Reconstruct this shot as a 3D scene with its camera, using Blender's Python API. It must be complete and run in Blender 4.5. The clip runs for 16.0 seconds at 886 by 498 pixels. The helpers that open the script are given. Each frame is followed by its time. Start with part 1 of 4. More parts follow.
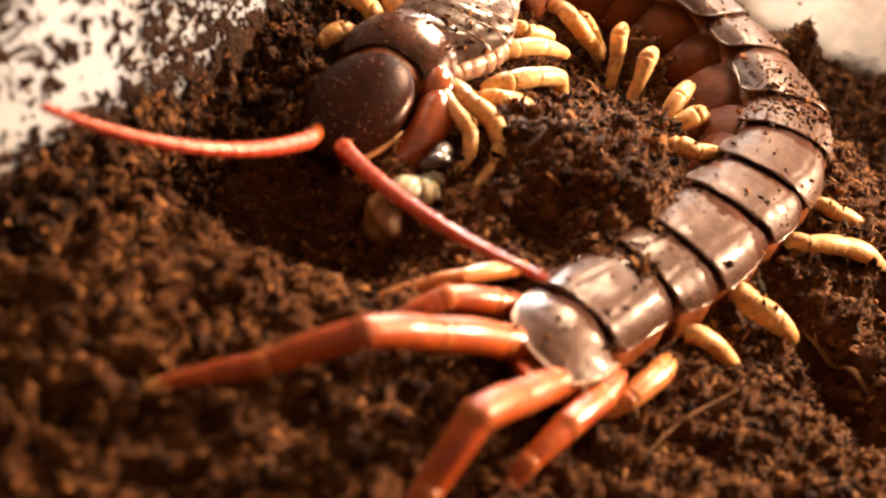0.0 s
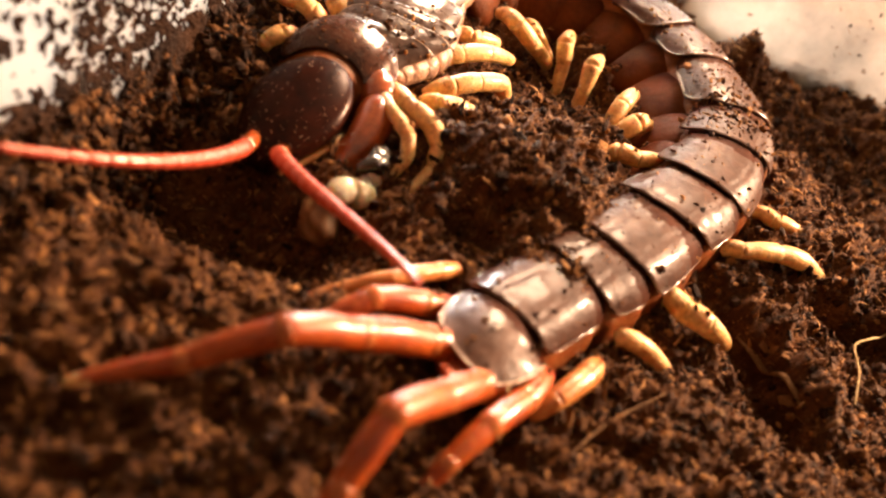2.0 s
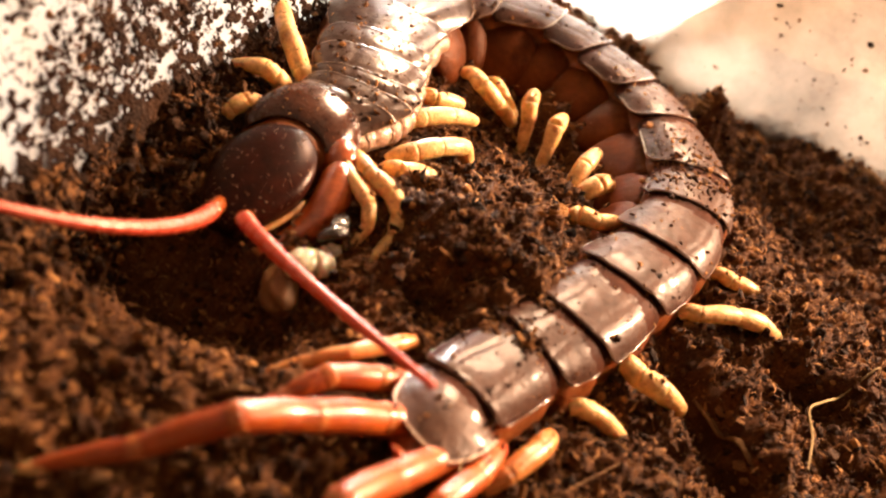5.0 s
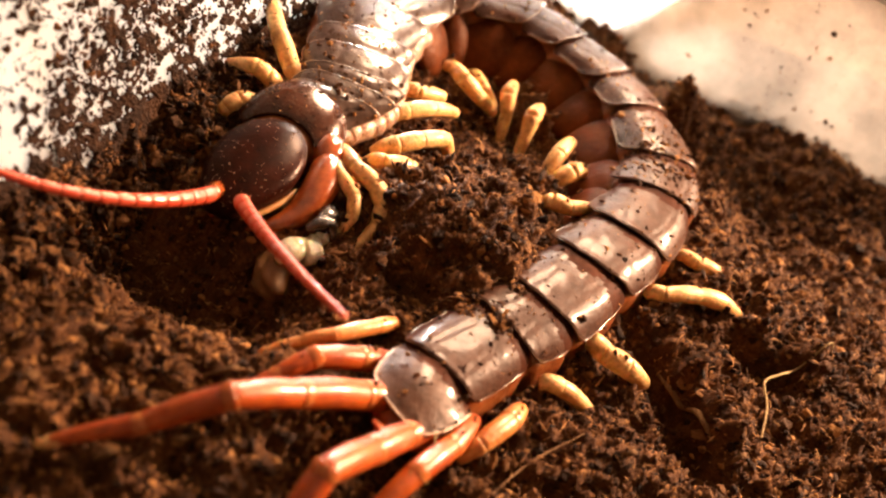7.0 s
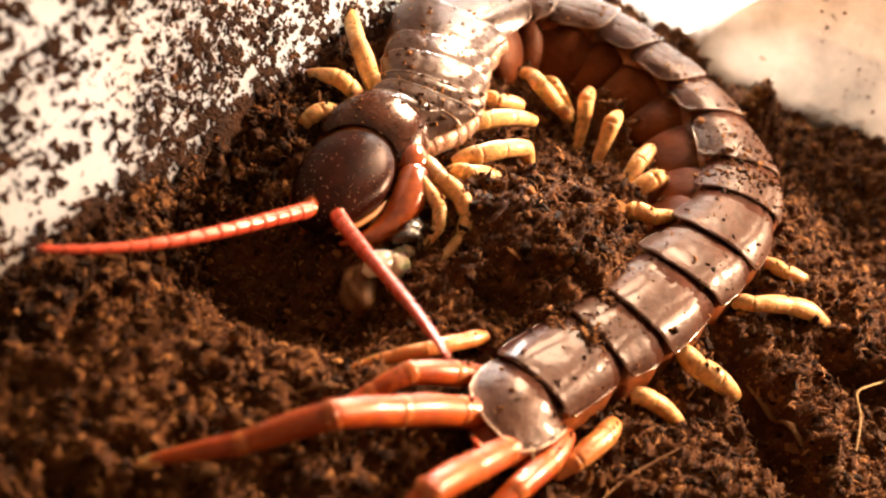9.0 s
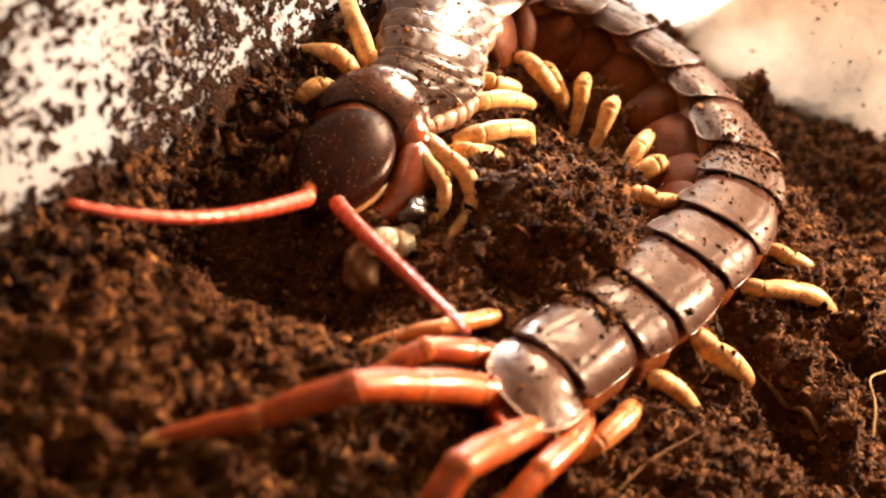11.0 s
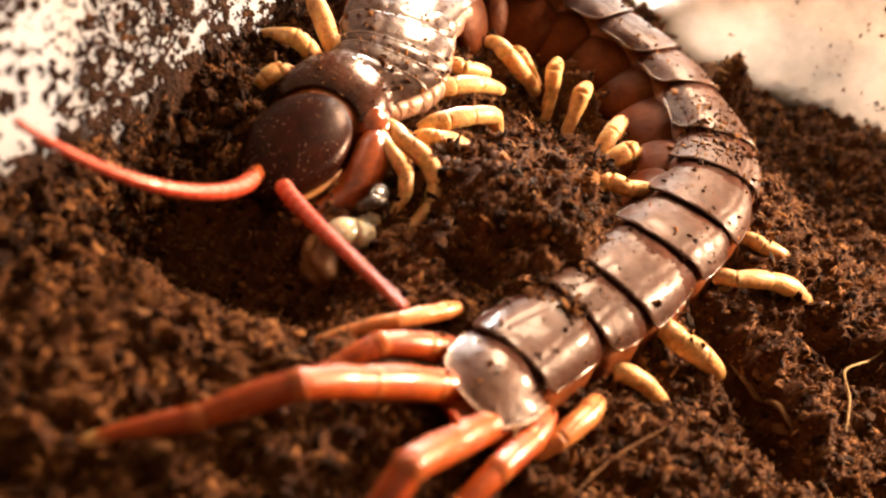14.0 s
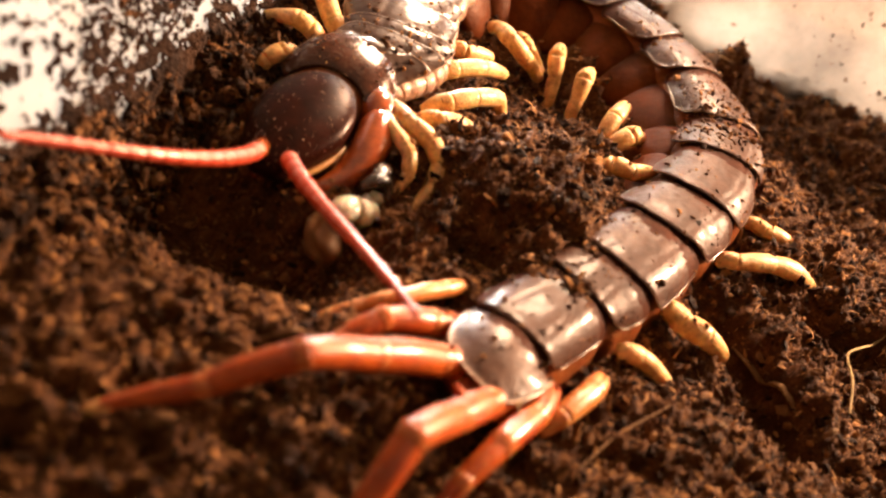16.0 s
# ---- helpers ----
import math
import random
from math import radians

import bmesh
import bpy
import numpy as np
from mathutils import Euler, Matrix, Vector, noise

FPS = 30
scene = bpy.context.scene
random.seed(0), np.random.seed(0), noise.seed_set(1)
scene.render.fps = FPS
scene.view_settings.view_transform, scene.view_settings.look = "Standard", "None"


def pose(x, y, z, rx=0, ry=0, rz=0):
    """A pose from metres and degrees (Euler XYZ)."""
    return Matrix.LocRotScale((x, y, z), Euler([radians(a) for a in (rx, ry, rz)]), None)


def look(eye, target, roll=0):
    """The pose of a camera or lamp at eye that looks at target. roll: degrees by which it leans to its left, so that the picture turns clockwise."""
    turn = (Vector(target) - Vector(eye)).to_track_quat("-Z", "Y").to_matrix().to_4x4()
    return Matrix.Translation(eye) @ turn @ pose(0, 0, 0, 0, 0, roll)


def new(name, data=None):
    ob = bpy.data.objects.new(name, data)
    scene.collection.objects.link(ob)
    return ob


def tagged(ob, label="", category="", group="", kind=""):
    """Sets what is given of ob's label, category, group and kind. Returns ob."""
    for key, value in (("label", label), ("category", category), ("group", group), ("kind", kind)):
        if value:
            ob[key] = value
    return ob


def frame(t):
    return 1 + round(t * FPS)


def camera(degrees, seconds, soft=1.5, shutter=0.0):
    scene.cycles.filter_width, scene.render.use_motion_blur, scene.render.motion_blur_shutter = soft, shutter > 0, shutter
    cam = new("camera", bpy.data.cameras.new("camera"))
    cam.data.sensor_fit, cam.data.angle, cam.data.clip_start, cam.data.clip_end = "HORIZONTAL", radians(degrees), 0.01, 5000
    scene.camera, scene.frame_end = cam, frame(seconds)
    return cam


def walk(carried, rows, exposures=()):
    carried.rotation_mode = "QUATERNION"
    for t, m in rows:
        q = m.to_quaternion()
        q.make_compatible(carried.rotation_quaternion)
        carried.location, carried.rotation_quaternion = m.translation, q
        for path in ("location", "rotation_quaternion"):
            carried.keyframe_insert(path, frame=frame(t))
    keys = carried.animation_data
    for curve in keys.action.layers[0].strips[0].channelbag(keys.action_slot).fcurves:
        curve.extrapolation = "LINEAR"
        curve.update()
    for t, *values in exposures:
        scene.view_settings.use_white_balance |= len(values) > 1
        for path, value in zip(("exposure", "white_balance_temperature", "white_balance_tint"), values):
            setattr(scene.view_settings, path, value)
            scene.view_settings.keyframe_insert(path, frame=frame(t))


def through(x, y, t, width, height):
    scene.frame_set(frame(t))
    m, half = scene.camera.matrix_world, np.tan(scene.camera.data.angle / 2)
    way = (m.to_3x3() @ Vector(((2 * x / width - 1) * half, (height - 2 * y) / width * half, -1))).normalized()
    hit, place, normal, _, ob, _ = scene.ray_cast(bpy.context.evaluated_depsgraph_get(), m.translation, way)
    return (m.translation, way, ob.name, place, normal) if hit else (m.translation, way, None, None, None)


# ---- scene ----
# Camera: a close handheld view, about 13 cm over a tub of soil.
cam = camera(39.0, 16.0, soft=2.2)
cam.data.dof.use_dof = True
cam.data.dof.focus_distance = 0.170
cam.data.dof.aperture_fstop = 21.0
PATH = [
    (0, (0.01342, 0.00174, 0.09202), (0.04648, 0.11099, -0.00530), 28.35),
    (0.5, (0.01516, 0.00216, 0.08862), (0.04859, 0.11098, -0.00906), 29.21),
    (1, (0.01623, 0.00106, 0.08965), (0.05013, 0.10988, -0.00786), 29.57),
    (1.5, (0.01842, 0.00085, 0.09357), (0.05297, 0.11041, -0.00288), 29.46),
    (2, (0.01841, 0.00053, 0.09441), (0.05313, 0.11054, -0.00146), 29.53),
    (2.5, (0.01859, 0.00118, 0.09460), (0.05323, 0.11137, -0.00110), 29.48),
    (3, (0.01966, 0.00161, 0.09463), (0.05431, 0.11181, -0.00105), 29.83),
    (3.5, (0.01943, 0.00161, 0.09570), (0.05357, 0.11204, 0.00010), 29.61),
    (4, (0.01900, 0.00485, 0.09765), (0.05395, 0.11556, 0.00267), 29.82),
    (6.5, (0.01903, -0.00081, 0.11082), (0.05541, 0.10799, 0.01419), 30.18),
    (7, (0.01809, -0.00278, 0.11346), (0.05450, 0.10472, 0.01539), 30.18),
    (7.5, (0.01751, -0.00308, 0.11458), (0.05387, 0.10387, 0.01589), 30.27),
    (8, (0.01692, -0.00271, 0.11562), (0.05249, 0.10440, 0.01681), 29.97),
    (8.5, (0.01428, -0.00096, 0.11492), (0.04734, 0.10633, 0.01544), 29.18),
    (9, (0.01214, -0.00051, 0.11038), (0.04451, 0.10696, 0.01087), 28.41),
    (9.2, (0.01074, -0.00063, 0.10854), (0.04368, 0.10642, 0.00877), 28.80),
    (11.5, (0.00788, -0.00008, 0.09754), (0.04669, 0.11077, 0.00423), 29.55),
    (12, (0.00801, 0.00169, 0.09926), (0.04719, 0.11186, 0.00530), 29.45),
    (12.5, (0.00823, 0.00196, 0.09578), (0.04788, 0.11147, 0.00126), 29.86),
    (13, (0.01015, 0.00206, 0.09413), (0.05020, 0.11160, -0.00019), 30.37),
    (13.5, (0.01184, 0.00403, 0.09696), (0.05147, 0.11333, 0.00218), 30.25),
    (14, (0.01257, 0.00323, 0.09775), (0.05160, 0.11237, 0.00254), 30.14),
    (14.5, (0.01226, 0.00055, 0.09386), (0.05025, 0.11038, -0.00098), 29.98),
    (15, (0.00981, 0.00394, 0.09242), (0.04897, 0.11382, -0.00188), 30.21),
    (15.5, (0.00968, 0.00183, 0.09305), (0.04871, 0.11158, -0.00146), 30.22),
    (16, (0.01307, 0.00104, 0.09505), (0.05201, 0.11087, 0.00060), 30.23),
]
walk(cam, [(t, look(eye, target, roll)) for t, eye, target, roll in PATH])

# World and light: a dim warm room, warm lamps behind and beside the tub.
world = bpy.data.worlds.new("room_light")
scene.world = world
world.use_nodes = True
world.node_tree.nodes["Background"].inputs[0].default_value = (1.0, 0.66, 0.42, 1)
world.node_tree.nodes["Background"].inputs[1].default_value = 0.56


def lamp_at(name, place, size, watts, colour):
    """A round warm lamp that shines on the tub."""
    light = bpy.data.lights.new(name, "AREA")
    light.shape, light.size, light.energy, light.color = "DISK", size, watts, colour
    new(name, light).matrix_world = look(place, (0.06, 0.12, 0.0))


lamp_at("back_lamp_light", (0.140, 0.370, 0.215), 0.10, 2.9, (1.0, 0.66, 0.42))
lamp_at("low_lamp_light", (0.036, 0.290, 0.035), 0.05, 1.6, (1.0, 0.92, 0.84))
lamp_at("side_lamp_light", (0.420, 0.275, 0.180), 0.07, 10.0, (1.0, 0.66, 0.42))
scene.view_settings.exposure = 0.0

MM = 0.001


# ---- materials ----
def material(name):
    m = bpy.data.materials.new(name)
    m.use_nodes = True
    return m, m.node_tree.nodes, m.node_tree.links, m.node_tree.nodes["Principled BSDF"]


def ramp(nodes, stops):
    r = nodes.new("ShaderNodeValToRGB")
    while len(r.color_ramp.elements) < len(stops):
        r.color_ramp.elements.new(0.5)
    for e, (at, c) in zip(r.color_ramp.elements, stops):
        e.position, e.color = at, (*c, 1)
    return r


def noise_tex(nodes, links, scale, detail=6.0, rough=0.6):
    co = nodes.new("ShaderNodeTexCoord")
    n = nodes.new("ShaderNodeTexNoise")
    n.inputs["Scale"].default_value, n.inputs["Detail"].default_value, n.inputs["Roughness"].default_value = scale, detail, rough
    links.new(co.outputs["Object"], n.inputs["Vector"])
    return n


def bump(nodes, links, source, shader, strength, distance):
    b = nodes.new("ShaderNodeBump")
    b.inputs["Strength"].default_value, b.inputs["Distance"].default_value = strength, distance
    links.new(source, b.inputs["Height"])
    links.new(b.outputs["Normal"], shader.inputs["Normal"])
    return b


def chitin(name, dark, light, rough, coat, scale=350.0, bump_by=0.00012, subsurface=0.0, rough_range=0.15, spec=0.5, tint=(1.0, 0.80, 0.68), stain=0.0):
    """A glossy horny skin, blotched at two scales."""
    m, nodes, links, p = material(name)
    a = noise_tex(nodes, links, scale, 5.0, 0.6)
    b = noise_tex(nodes, links, scale * 5, 4.0, 0.6)
    mix = nodes.new("ShaderNodeMath")
    mix.operation = "MULTIPLY_ADD"
    links.new(b.outputs["Fac"], mix.inputs[0])
    mix.inputs[1].default_value = 0.35
    links.new(a.outputs["Fac"], mix.inputs[2])
    r = ramp(nodes, [(0.42, dark), (0.85, light)])
    links.new(mix.outputs[0], r.inputs[0])
    links.new(r.outputs["Color"], p.inputs["Base Color"])
    p.inputs["Specular Tint"].default_value = (*tint, 1)
    p.inputs["Coat Tint"].default_value = (1, 1, 1, 1)
    rr = nodes.new("ShaderNodeMapRange")
    rr.inputs["To Min"].default_value, rr.inputs["To Max"].default_value = rough, rough + rough_range
    links.new(b.outputs["Fac"], rr.inputs["Value"])
    links.new(rr.outputs["Result"], p.inputs["Roughness"])
    if stain:
        # dried dirt: dull dark blotches and pits
        c = noise_tex(nodes, links, scale * 2.2, 7.0, 0.72)
        cover = ramp(nodes, [(0.50, (0, 0, 0)), (0.66, (stain,) * 3)])
        links.new(c.outputs["Fac"], cover.inputs[0])
        soiled = nodes.new("ShaderNodeMix")
        soiled.data_type = "RGBA"
        links.new(cover.outputs["Color"], soiled.inputs[0])
        links.new(r.outputs["Color"], soiled.inputs[6])
        soiled.inputs[7].default_value = (0.030, 0.012, 0.005, 1)
        links.new(soiled.outputs[2], p.inputs["Base Color"])
        dull = nodes.new("ShaderNodeMath")
        dull.operation = "MULTIPLY_ADD"
        links.new(cover.outputs["Color"], dull.inputs[0])
        dull.inputs[1].default_value = 0.45
        links.new(rr.outputs["Result"], dull.inputs[2])
        links.new(dull.outputs[0], p.inputs["Roughness"])
    p.inputs["Coat Weight"].default_value, p.inputs["Coat Roughness"].default_value = coat, 0.15
    p.inputs["Specular IOR Level"].default_value = spec
    p.inputs["Subsurface Weight"].default_value = subsurface
    p.inputs["Subsurface Radius"].default_value = (0.002, 0.0008, 0.0003)
    p.inputs["Subsurface Scale"].default_value = 0.6
    bump(nodes, links, b.outputs["Fac"], p, 0.5, bump_by)
    return m


TERGITE = chitin("dark_glossy_tergite", (0.028, 0.0100, 0.0056), (0.078, 0.031, 0.018), 0.33, 0.12, 260.0, 0.00018, rough_range=0.22, stain=0.6, spec=0.19, tint=(1.0, 0.86, 0.78))
SHADE_BAND = chitin("red_brown_shaded_front", (0.020, 0.0050, 0.0022), (0.062, 0.0165, 0.0066), 0.5, 0.0, 260.0, 0.00018, spec=0.05, tint=(1.0, 0.7, 0.55), stain=0.3)
CLEAN_TERGITE = chitin("clean_glossy_tergite", (0.024, 0.0105, 0.0066), (0.068, 0.035, 0.0235), 0.20, 0.40, 260.0, 0.00012, rough_range=0.2, stain=0.4, spec=0.34, tint=(1.0, 0.9, 0.84))
TAIL_PLATE = chitin("pale_tail_plate", (0.040, 0.015, 0.0085), (0.105, 0.046, 0.027), 0.30, 0.2, 300.0, 0.0002, rough_range=0.25, stain=0.75, spec=0.22, tint=(1.0, 0.84, 0.74))
PLEURA = chitin("brown_flank_skin", (0.046, 0.011, 0.0027), (0.20, 0.054, 0.012), 0.32, 0.08, 200.0, 0.0003, 0.35, spec=0.35, tint=(1.0, 0.62, 0.38))
SHADED_LOBE = chitin("shaded_amber_side_lobe", (0.040, 0.0080, 0.0016), (0.115, 0.026, 0.0048), 0.42, 0.0, 220.0, 0.0003, 0.15, spec=0.11, tint=(1.0, 0.55, 0.3))
FOLD = chitin("pale_skin_fold", (0.20, 0.105, 0.066), (0.42, 0.25, 0.17), 0.22, 0.5, 500.0, 0.0005, 0.4)
HEAD = chitin("dark_brown_head", (0.0035, 0.0009, 0.0005), (0.022, 0.0042, 0.0018), 0.24, 0.02, bump_by=0.00008, rough_range=0.12, spec=0.10, tint=(1.0, 0.62, 0.48))
COLLAR = chitin("red_brown_collar", (0.018, 0.005, 0.0024), (0.058, 0.017, 0.0075), 0.18, 0.4, bump_by=0.00005, rough_range=0.08, spec=0.30, tint=(1.0, 0.7, 0.55), stain=0.35)
TAN = chitin("tan_mouth_skin", (0.20, 0.075, 0.018), (0.42, 0.20, 0.06), 0.3, 0.2, 420.0, 0.0002, 0.3)
JAW = chitin("amber_jaw", (0.14, 0.023, 0.0042), (0.34, 0.075, 0.0145), 0.11, 0.9, 300.0, 0.0001, 0.35, stain=0.2)
YELLOW = chitin("yellow_leg", (0.40, 0.17, 0.042), (0.86, 0.53, 0.21), 0.32, 0.2, 420.0, 0.00025, 0.4, stain=0.5)
ORANGE = chitin("orange_leg", (0.22, 0.022, 0.0022), (0.46, 0.088, 0.0090), 0.29, 0.25, 220.0, 0.00016, 0.45, rough_range=0.2, spec=0.45, tint=(1.0, 0.83, 0.72), stain=0.3)
AMBER = chitin("amber_joint_skin", (0.27, 0.056, 0.012), (0.50, 0.15, 0.038), 0.25, 0.2, 300.0, 0.0001, 0.4)
AMBER_LEG = chitin("amber_leg", (0.36, 0.105, 0.022), (0.64, 0.26, 0.070), 0.28, 0.25, 340.0, 0.0002, 0.4, stain=0.3)
RIM = chitin("pale_plate_rim", (0.24, 0.13, 0.08), (0.50, 0.32, 0.22), 0.2, 0.5)
BROWN_RIM = chitin("brown_plate_rim", (0.085, 0.040, 0.024), (0.21, 0.115, 0.075), 0.14, 0.9)
RED = chitin("red_antenna", (0.36, 0.034, 0.014), (0.54, 0.082, 0.036), 0.26, 0.35, 400.0, 0.0001, 0.25)
PALE = chitin("pale_prey_flesh", (0.30, 0.24, 0.14), (0.72, 0.66, 0.48), 0.05, 1.0, 700.0, 0.0009, 0.6)
WET_BLACK = chitin("wet_black_skin", (0.006, 0.004, 0.003), (0.030, 0.020, 0.014), 0.08, 1.0, 500.0, 0.0006)
SHADED_PREY = chitin("shaded_prey_skin", (0.060, 0.025, 0.007), (0.15, 0.068, 0.020), 0.45, 0.0, 300.0, 0.0002, 0.2)


def soil_material(name, dark, mid, light, island):
    m, nodes, links, p = material(name)
    a = noise_tex(nodes, links, 260.0, 8.0, 0.7)
    b = noise_tex(nodes, links, 2200.0, 5.0, 0.7)
    add = nodes.new("ShaderNodeMath")
    add.operation = "MULTIPLY_ADD"
    links.new(b.outputs["Fac"], add.inputs[0])
    add.inputs[1].default_value = 0.6
    if island:
        g = nodes.new("ShaderNodeNewGeometry")
        s = nodes.new("ShaderNodeMath")
        s.operation = "MULTIPLY"
        s.inputs[1].default_value = 0.75
        links.new(g.outputs["Random Per Island"], s.inputs[0])
        links.new(s.outputs[0], add.inputs[2])
    else:
        links.new(a.outputs["Fac"], add.inputs[2])
    r = ramp(nodes, [(0.30, dark), (0.75, mid), (1.12 if not island else 0.98, light)])
    links.new(add.outputs[0], r.inputs[0])
    links.new(r.outputs["Color"], p.inputs["Base Color"])
    p.inputs["Roughness"].default_value = 0.7
    p.inputs["Specular IOR Level"].default_value = 0.12
    bump(nodes, links, b.outputs["Fac"], p, 0.9, 0.0006)
    return m


SOIL = soil_material("damp_soil", (0.020, 0.0066, 0.002), (0.072, 0.0245, 0.0068), (0.19, 0.074, 0.021), False)
CRUMB = soil_material("soil_crumb", (0.020, 0.0066, 0.002), (0.084, 0.030, 0.0084), (0.34, 0.15, 0.045), True)
FIBRE = soil_material("peat_fibre", (0.034, 0.0115, 0.0034), (0.115, 0.043, 0.0125), (0.44, 0.21, 0.075), True)
STICK = soil_material("weathered_twig", (0.06, 0.026, 0.009), (0.15, 0.072, 0.027), (0.28, 0.15, 0.062), False)
STUCK = soil_material("stuck_soil", (0.012, 0.004, 0.0013), (0.052, 0.020, 0.006), (0.17, 0.072, 0.023), True)
# The same soil with a darker colour, standing in for shade on the wall film.
SHADED_FILM = soil_material("shaded_soil_film", (0.006, 0.002, 0.0008), (0.020, 0.007, 0.0022), (0.060, 0.022, 0.0065), False)
ROOT = soil_material("pale_rootlet", (0.26, 0.16, 0.065), (0.40, 0.27, 0.12), (0.52, 0.37, 0.19), False)


def plastic(name, colour, smear, through, rough, clear=0.0):
    """Cloudy plastic that lets part of the light through, with smears."""
    m, nodes, links, p = material(name)
    n = noise_tex(nodes, links, 60.0, 6.0, 0.65)
    r = ramp(nodes, [(0.35, smear), (0.62, colour)])
    links.new(n.outputs["Fac"], r.inputs[0])
    links.new(r.outputs["Color"], p.inputs["Base Color"])
    p.inputs["Roughness"].default_value = rough
    tr = nodes.new("ShaderNodeBsdfTranslucent")
    links.new(r.outputs["Color"], tr.inputs["Color"])
    mix = nodes.new("ShaderNodeMixShader")
    mix.inputs[0].default_value = through
    links.new(p.outputs[0], mix.inputs[1])
    links.new(tr.outputs[0], mix.inputs[2])
    see = nodes.new("ShaderNodeMixShader")
    see.inputs[0].default_value = clear
    links.new(mix.outputs[0], see.inputs[1])
    links.new(nodes.new("ShaderNodeBsdfTransparent").outputs[0], see.inputs[2])
    links.new(see.outputs[0], nodes["Material Output"].inputs["Surface"])
    return m


WHITE_PLASTIC = plastic("white_plastic", (0.92, 0.91, 0.89), (0.84, 0.82, 0.78), 0.8, 0.25)
BACK_PLASTIC = plastic("thin_white_plastic", (0.93, 0.92, 0.90), (0.88, 0.86, 0.83), 0.92, 0.3)
BEIGE_PLASTIC = plastic("dusty_beige_plastic", (0.47, 0.43, 0.385), (0.20, 0.19, 0.175), 0.45, 0.3, 0.35)


def plain(name, colour, rough, scale=8.0):
    m, nodes, links, p = material(name)
    n = noise_tex(nodes, links, scale, 5.0, 0.6)
    r = ramp(nodes, [(0.3, tuple(c * 0.8 for c in colour)), (0.7, colour)])
    links.new(n.outputs["Fac"], r.inputs[0])
    links.new(r.outputs["Color"], p.inputs["Base Color"])
    p.inputs["Roughness"].default_value = rough
    return m


WALL_PAINT = plain("room_paint", (0.62, 0.52, 0.42), 0.9)
WOOD = plain("table_wood", (0.30, 0.18, 0.09), 0.5, 20.0)


# ---- mesh helpers ----
def mesh_from(name, verts, faces, mat, smooth=True):
    me = bpy.data.meshes.new(name)
    me.from_pydata([tuple(v) for v in verts], [], [tuple(f) for f in faces])
    me.materials.append(mat)
    if smooth:
        me.polygons.foreach_set("use_smooth", [True] * len(me.polygons))
    me.update()
    return me


def big_mesh(name, verts, tris, mat, smooth=False):
    """A mesh of triangles from arrays."""
    me = bpy.data.meshes.new(name)
    me.vertices.add(len(verts))
    me.vertices.foreach_set("co", np.asarray(verts, np.float32).ravel())
    me.loops.add(len(tris) * 3)
    me.loops.foreach_set("vertex_index", np.asarray(tris, np.int32).ravel())
    me.polygons.add(len(tris))
    me.polygons.foreach_set("loop_start", np.arange(0, len(tris) * 3, 3, dtype=np.int32))
    me.polygons.foreach_set("loop_total", np.full(len(tris), 3, np.int32))
    me.materials.append(mat)
    me.update(calc_edges=True)
    me.polygons.foreach_set("use_smooth", np.full(len(tris), smooth, bool))
    me.validate()
    return me


def part(name, me, parent, label="", at=None):
    """One mesh object under a thing or a part; its mesh is in the parent's space."""
    ob = new(name, me)
    ob.parent = parent
    if at is not None:
        ob.matrix_basis = at
    return tagged(ob, label=label)


def spline(points, n):
    """n points along a smooth curve through the points."""
    p = np.array(points, float)
    d = np.r_[0, np.cumsum(np.maximum(np.linalg.norm(np.diff(p[:, :3], axis=0), axis=1), 1e-6))]
    out = []
    for s in np.linspace(0, d[-1], n):
        i = min(max(int(np.searchsorted(d, s, side="right")) - 1, 0), len(p) - 2)
        u = (s - d[i]) / (d[i + 1] - d[i])
        p0, p1, p2, p3 = p[max(i - 1, 0)], p[i], p[i + 1], p[min(i + 2, len(p) - 1)]
        h = d[i + 1] - d[i]
        m1 = (p2 - p0) / (d[i + 1] - d[max(i - 1, 0)]) * h
        m2 = (p3 - p1) / (d[min(i + 2, len(p) - 1)] - d[i]) * h
        out.append((2 * u**3 - 3 * u**2 + 1) * p1 + (u**3 - 2 * u**2 + u) * m1 + (3 * u**2 - 2 * u**3) * p2 + (u**3 - u**2) * m2)
    return np.array(out)


def tube_data(rows, sides=12, rings=24, flat=1.0):
    """A closed round tube along rows of x, y, z, radius (mm). flat: its height against its width."""
    c = spline(rows, rings)
    v, f = [], []
    for i in range(rings):
        t = c[min(i + 1, rings - 1), :3] - c[max(i - 1, 0), :3]
        t /= np.linalg.norm(t) + 1e-9
        a = np.cross(t, (0, 0, 1))
        if np.linalg.norm(a) < 0.05:
            a = np.array((1.0, 0, 0))
        a /= np.linalg.norm(a)
        b = np.cross(a, t)
        for k in range(sides):
            w = 2 * math.pi * k / sides
            v.append(c[i, :3] + max(c[i, 3], 0.02) * (a * math.cos(w) + b * math.sin(w) * flat))
    for i in range(rings - 1):
        for k in range(sides):
            j = (k + 1) % sides
            f.append((i * sides + k, i * sides + j, (i + 1) * sides + j, (i + 1) * sides + k))
    first, last = len(v), len(v) + 1
    v += [c[0, :3] - (c[1, :3] - c[0, :3]) * 0.4, c[-1, :3] + (c[-1, :3] - c[-2, :3]) * 0.4]
    for k in range(sides):
        j = (k + 1) % sides
        f.append((first, j, k))
        f.append((last, (rings - 1) * sides + k, (rings - 1) * sides + j))
    return np.array(v), f


def tube(name, rows, mat, origin, sides=12, rings=24, flat=1.0):
    v, f = tube_data(rows, sides, rings, flat)
    return mesh_from(name, (v - origin) * MM, f, mat)


# value noise on arrays
LATTICE = np.random.RandomState(7).rand(256, 256)


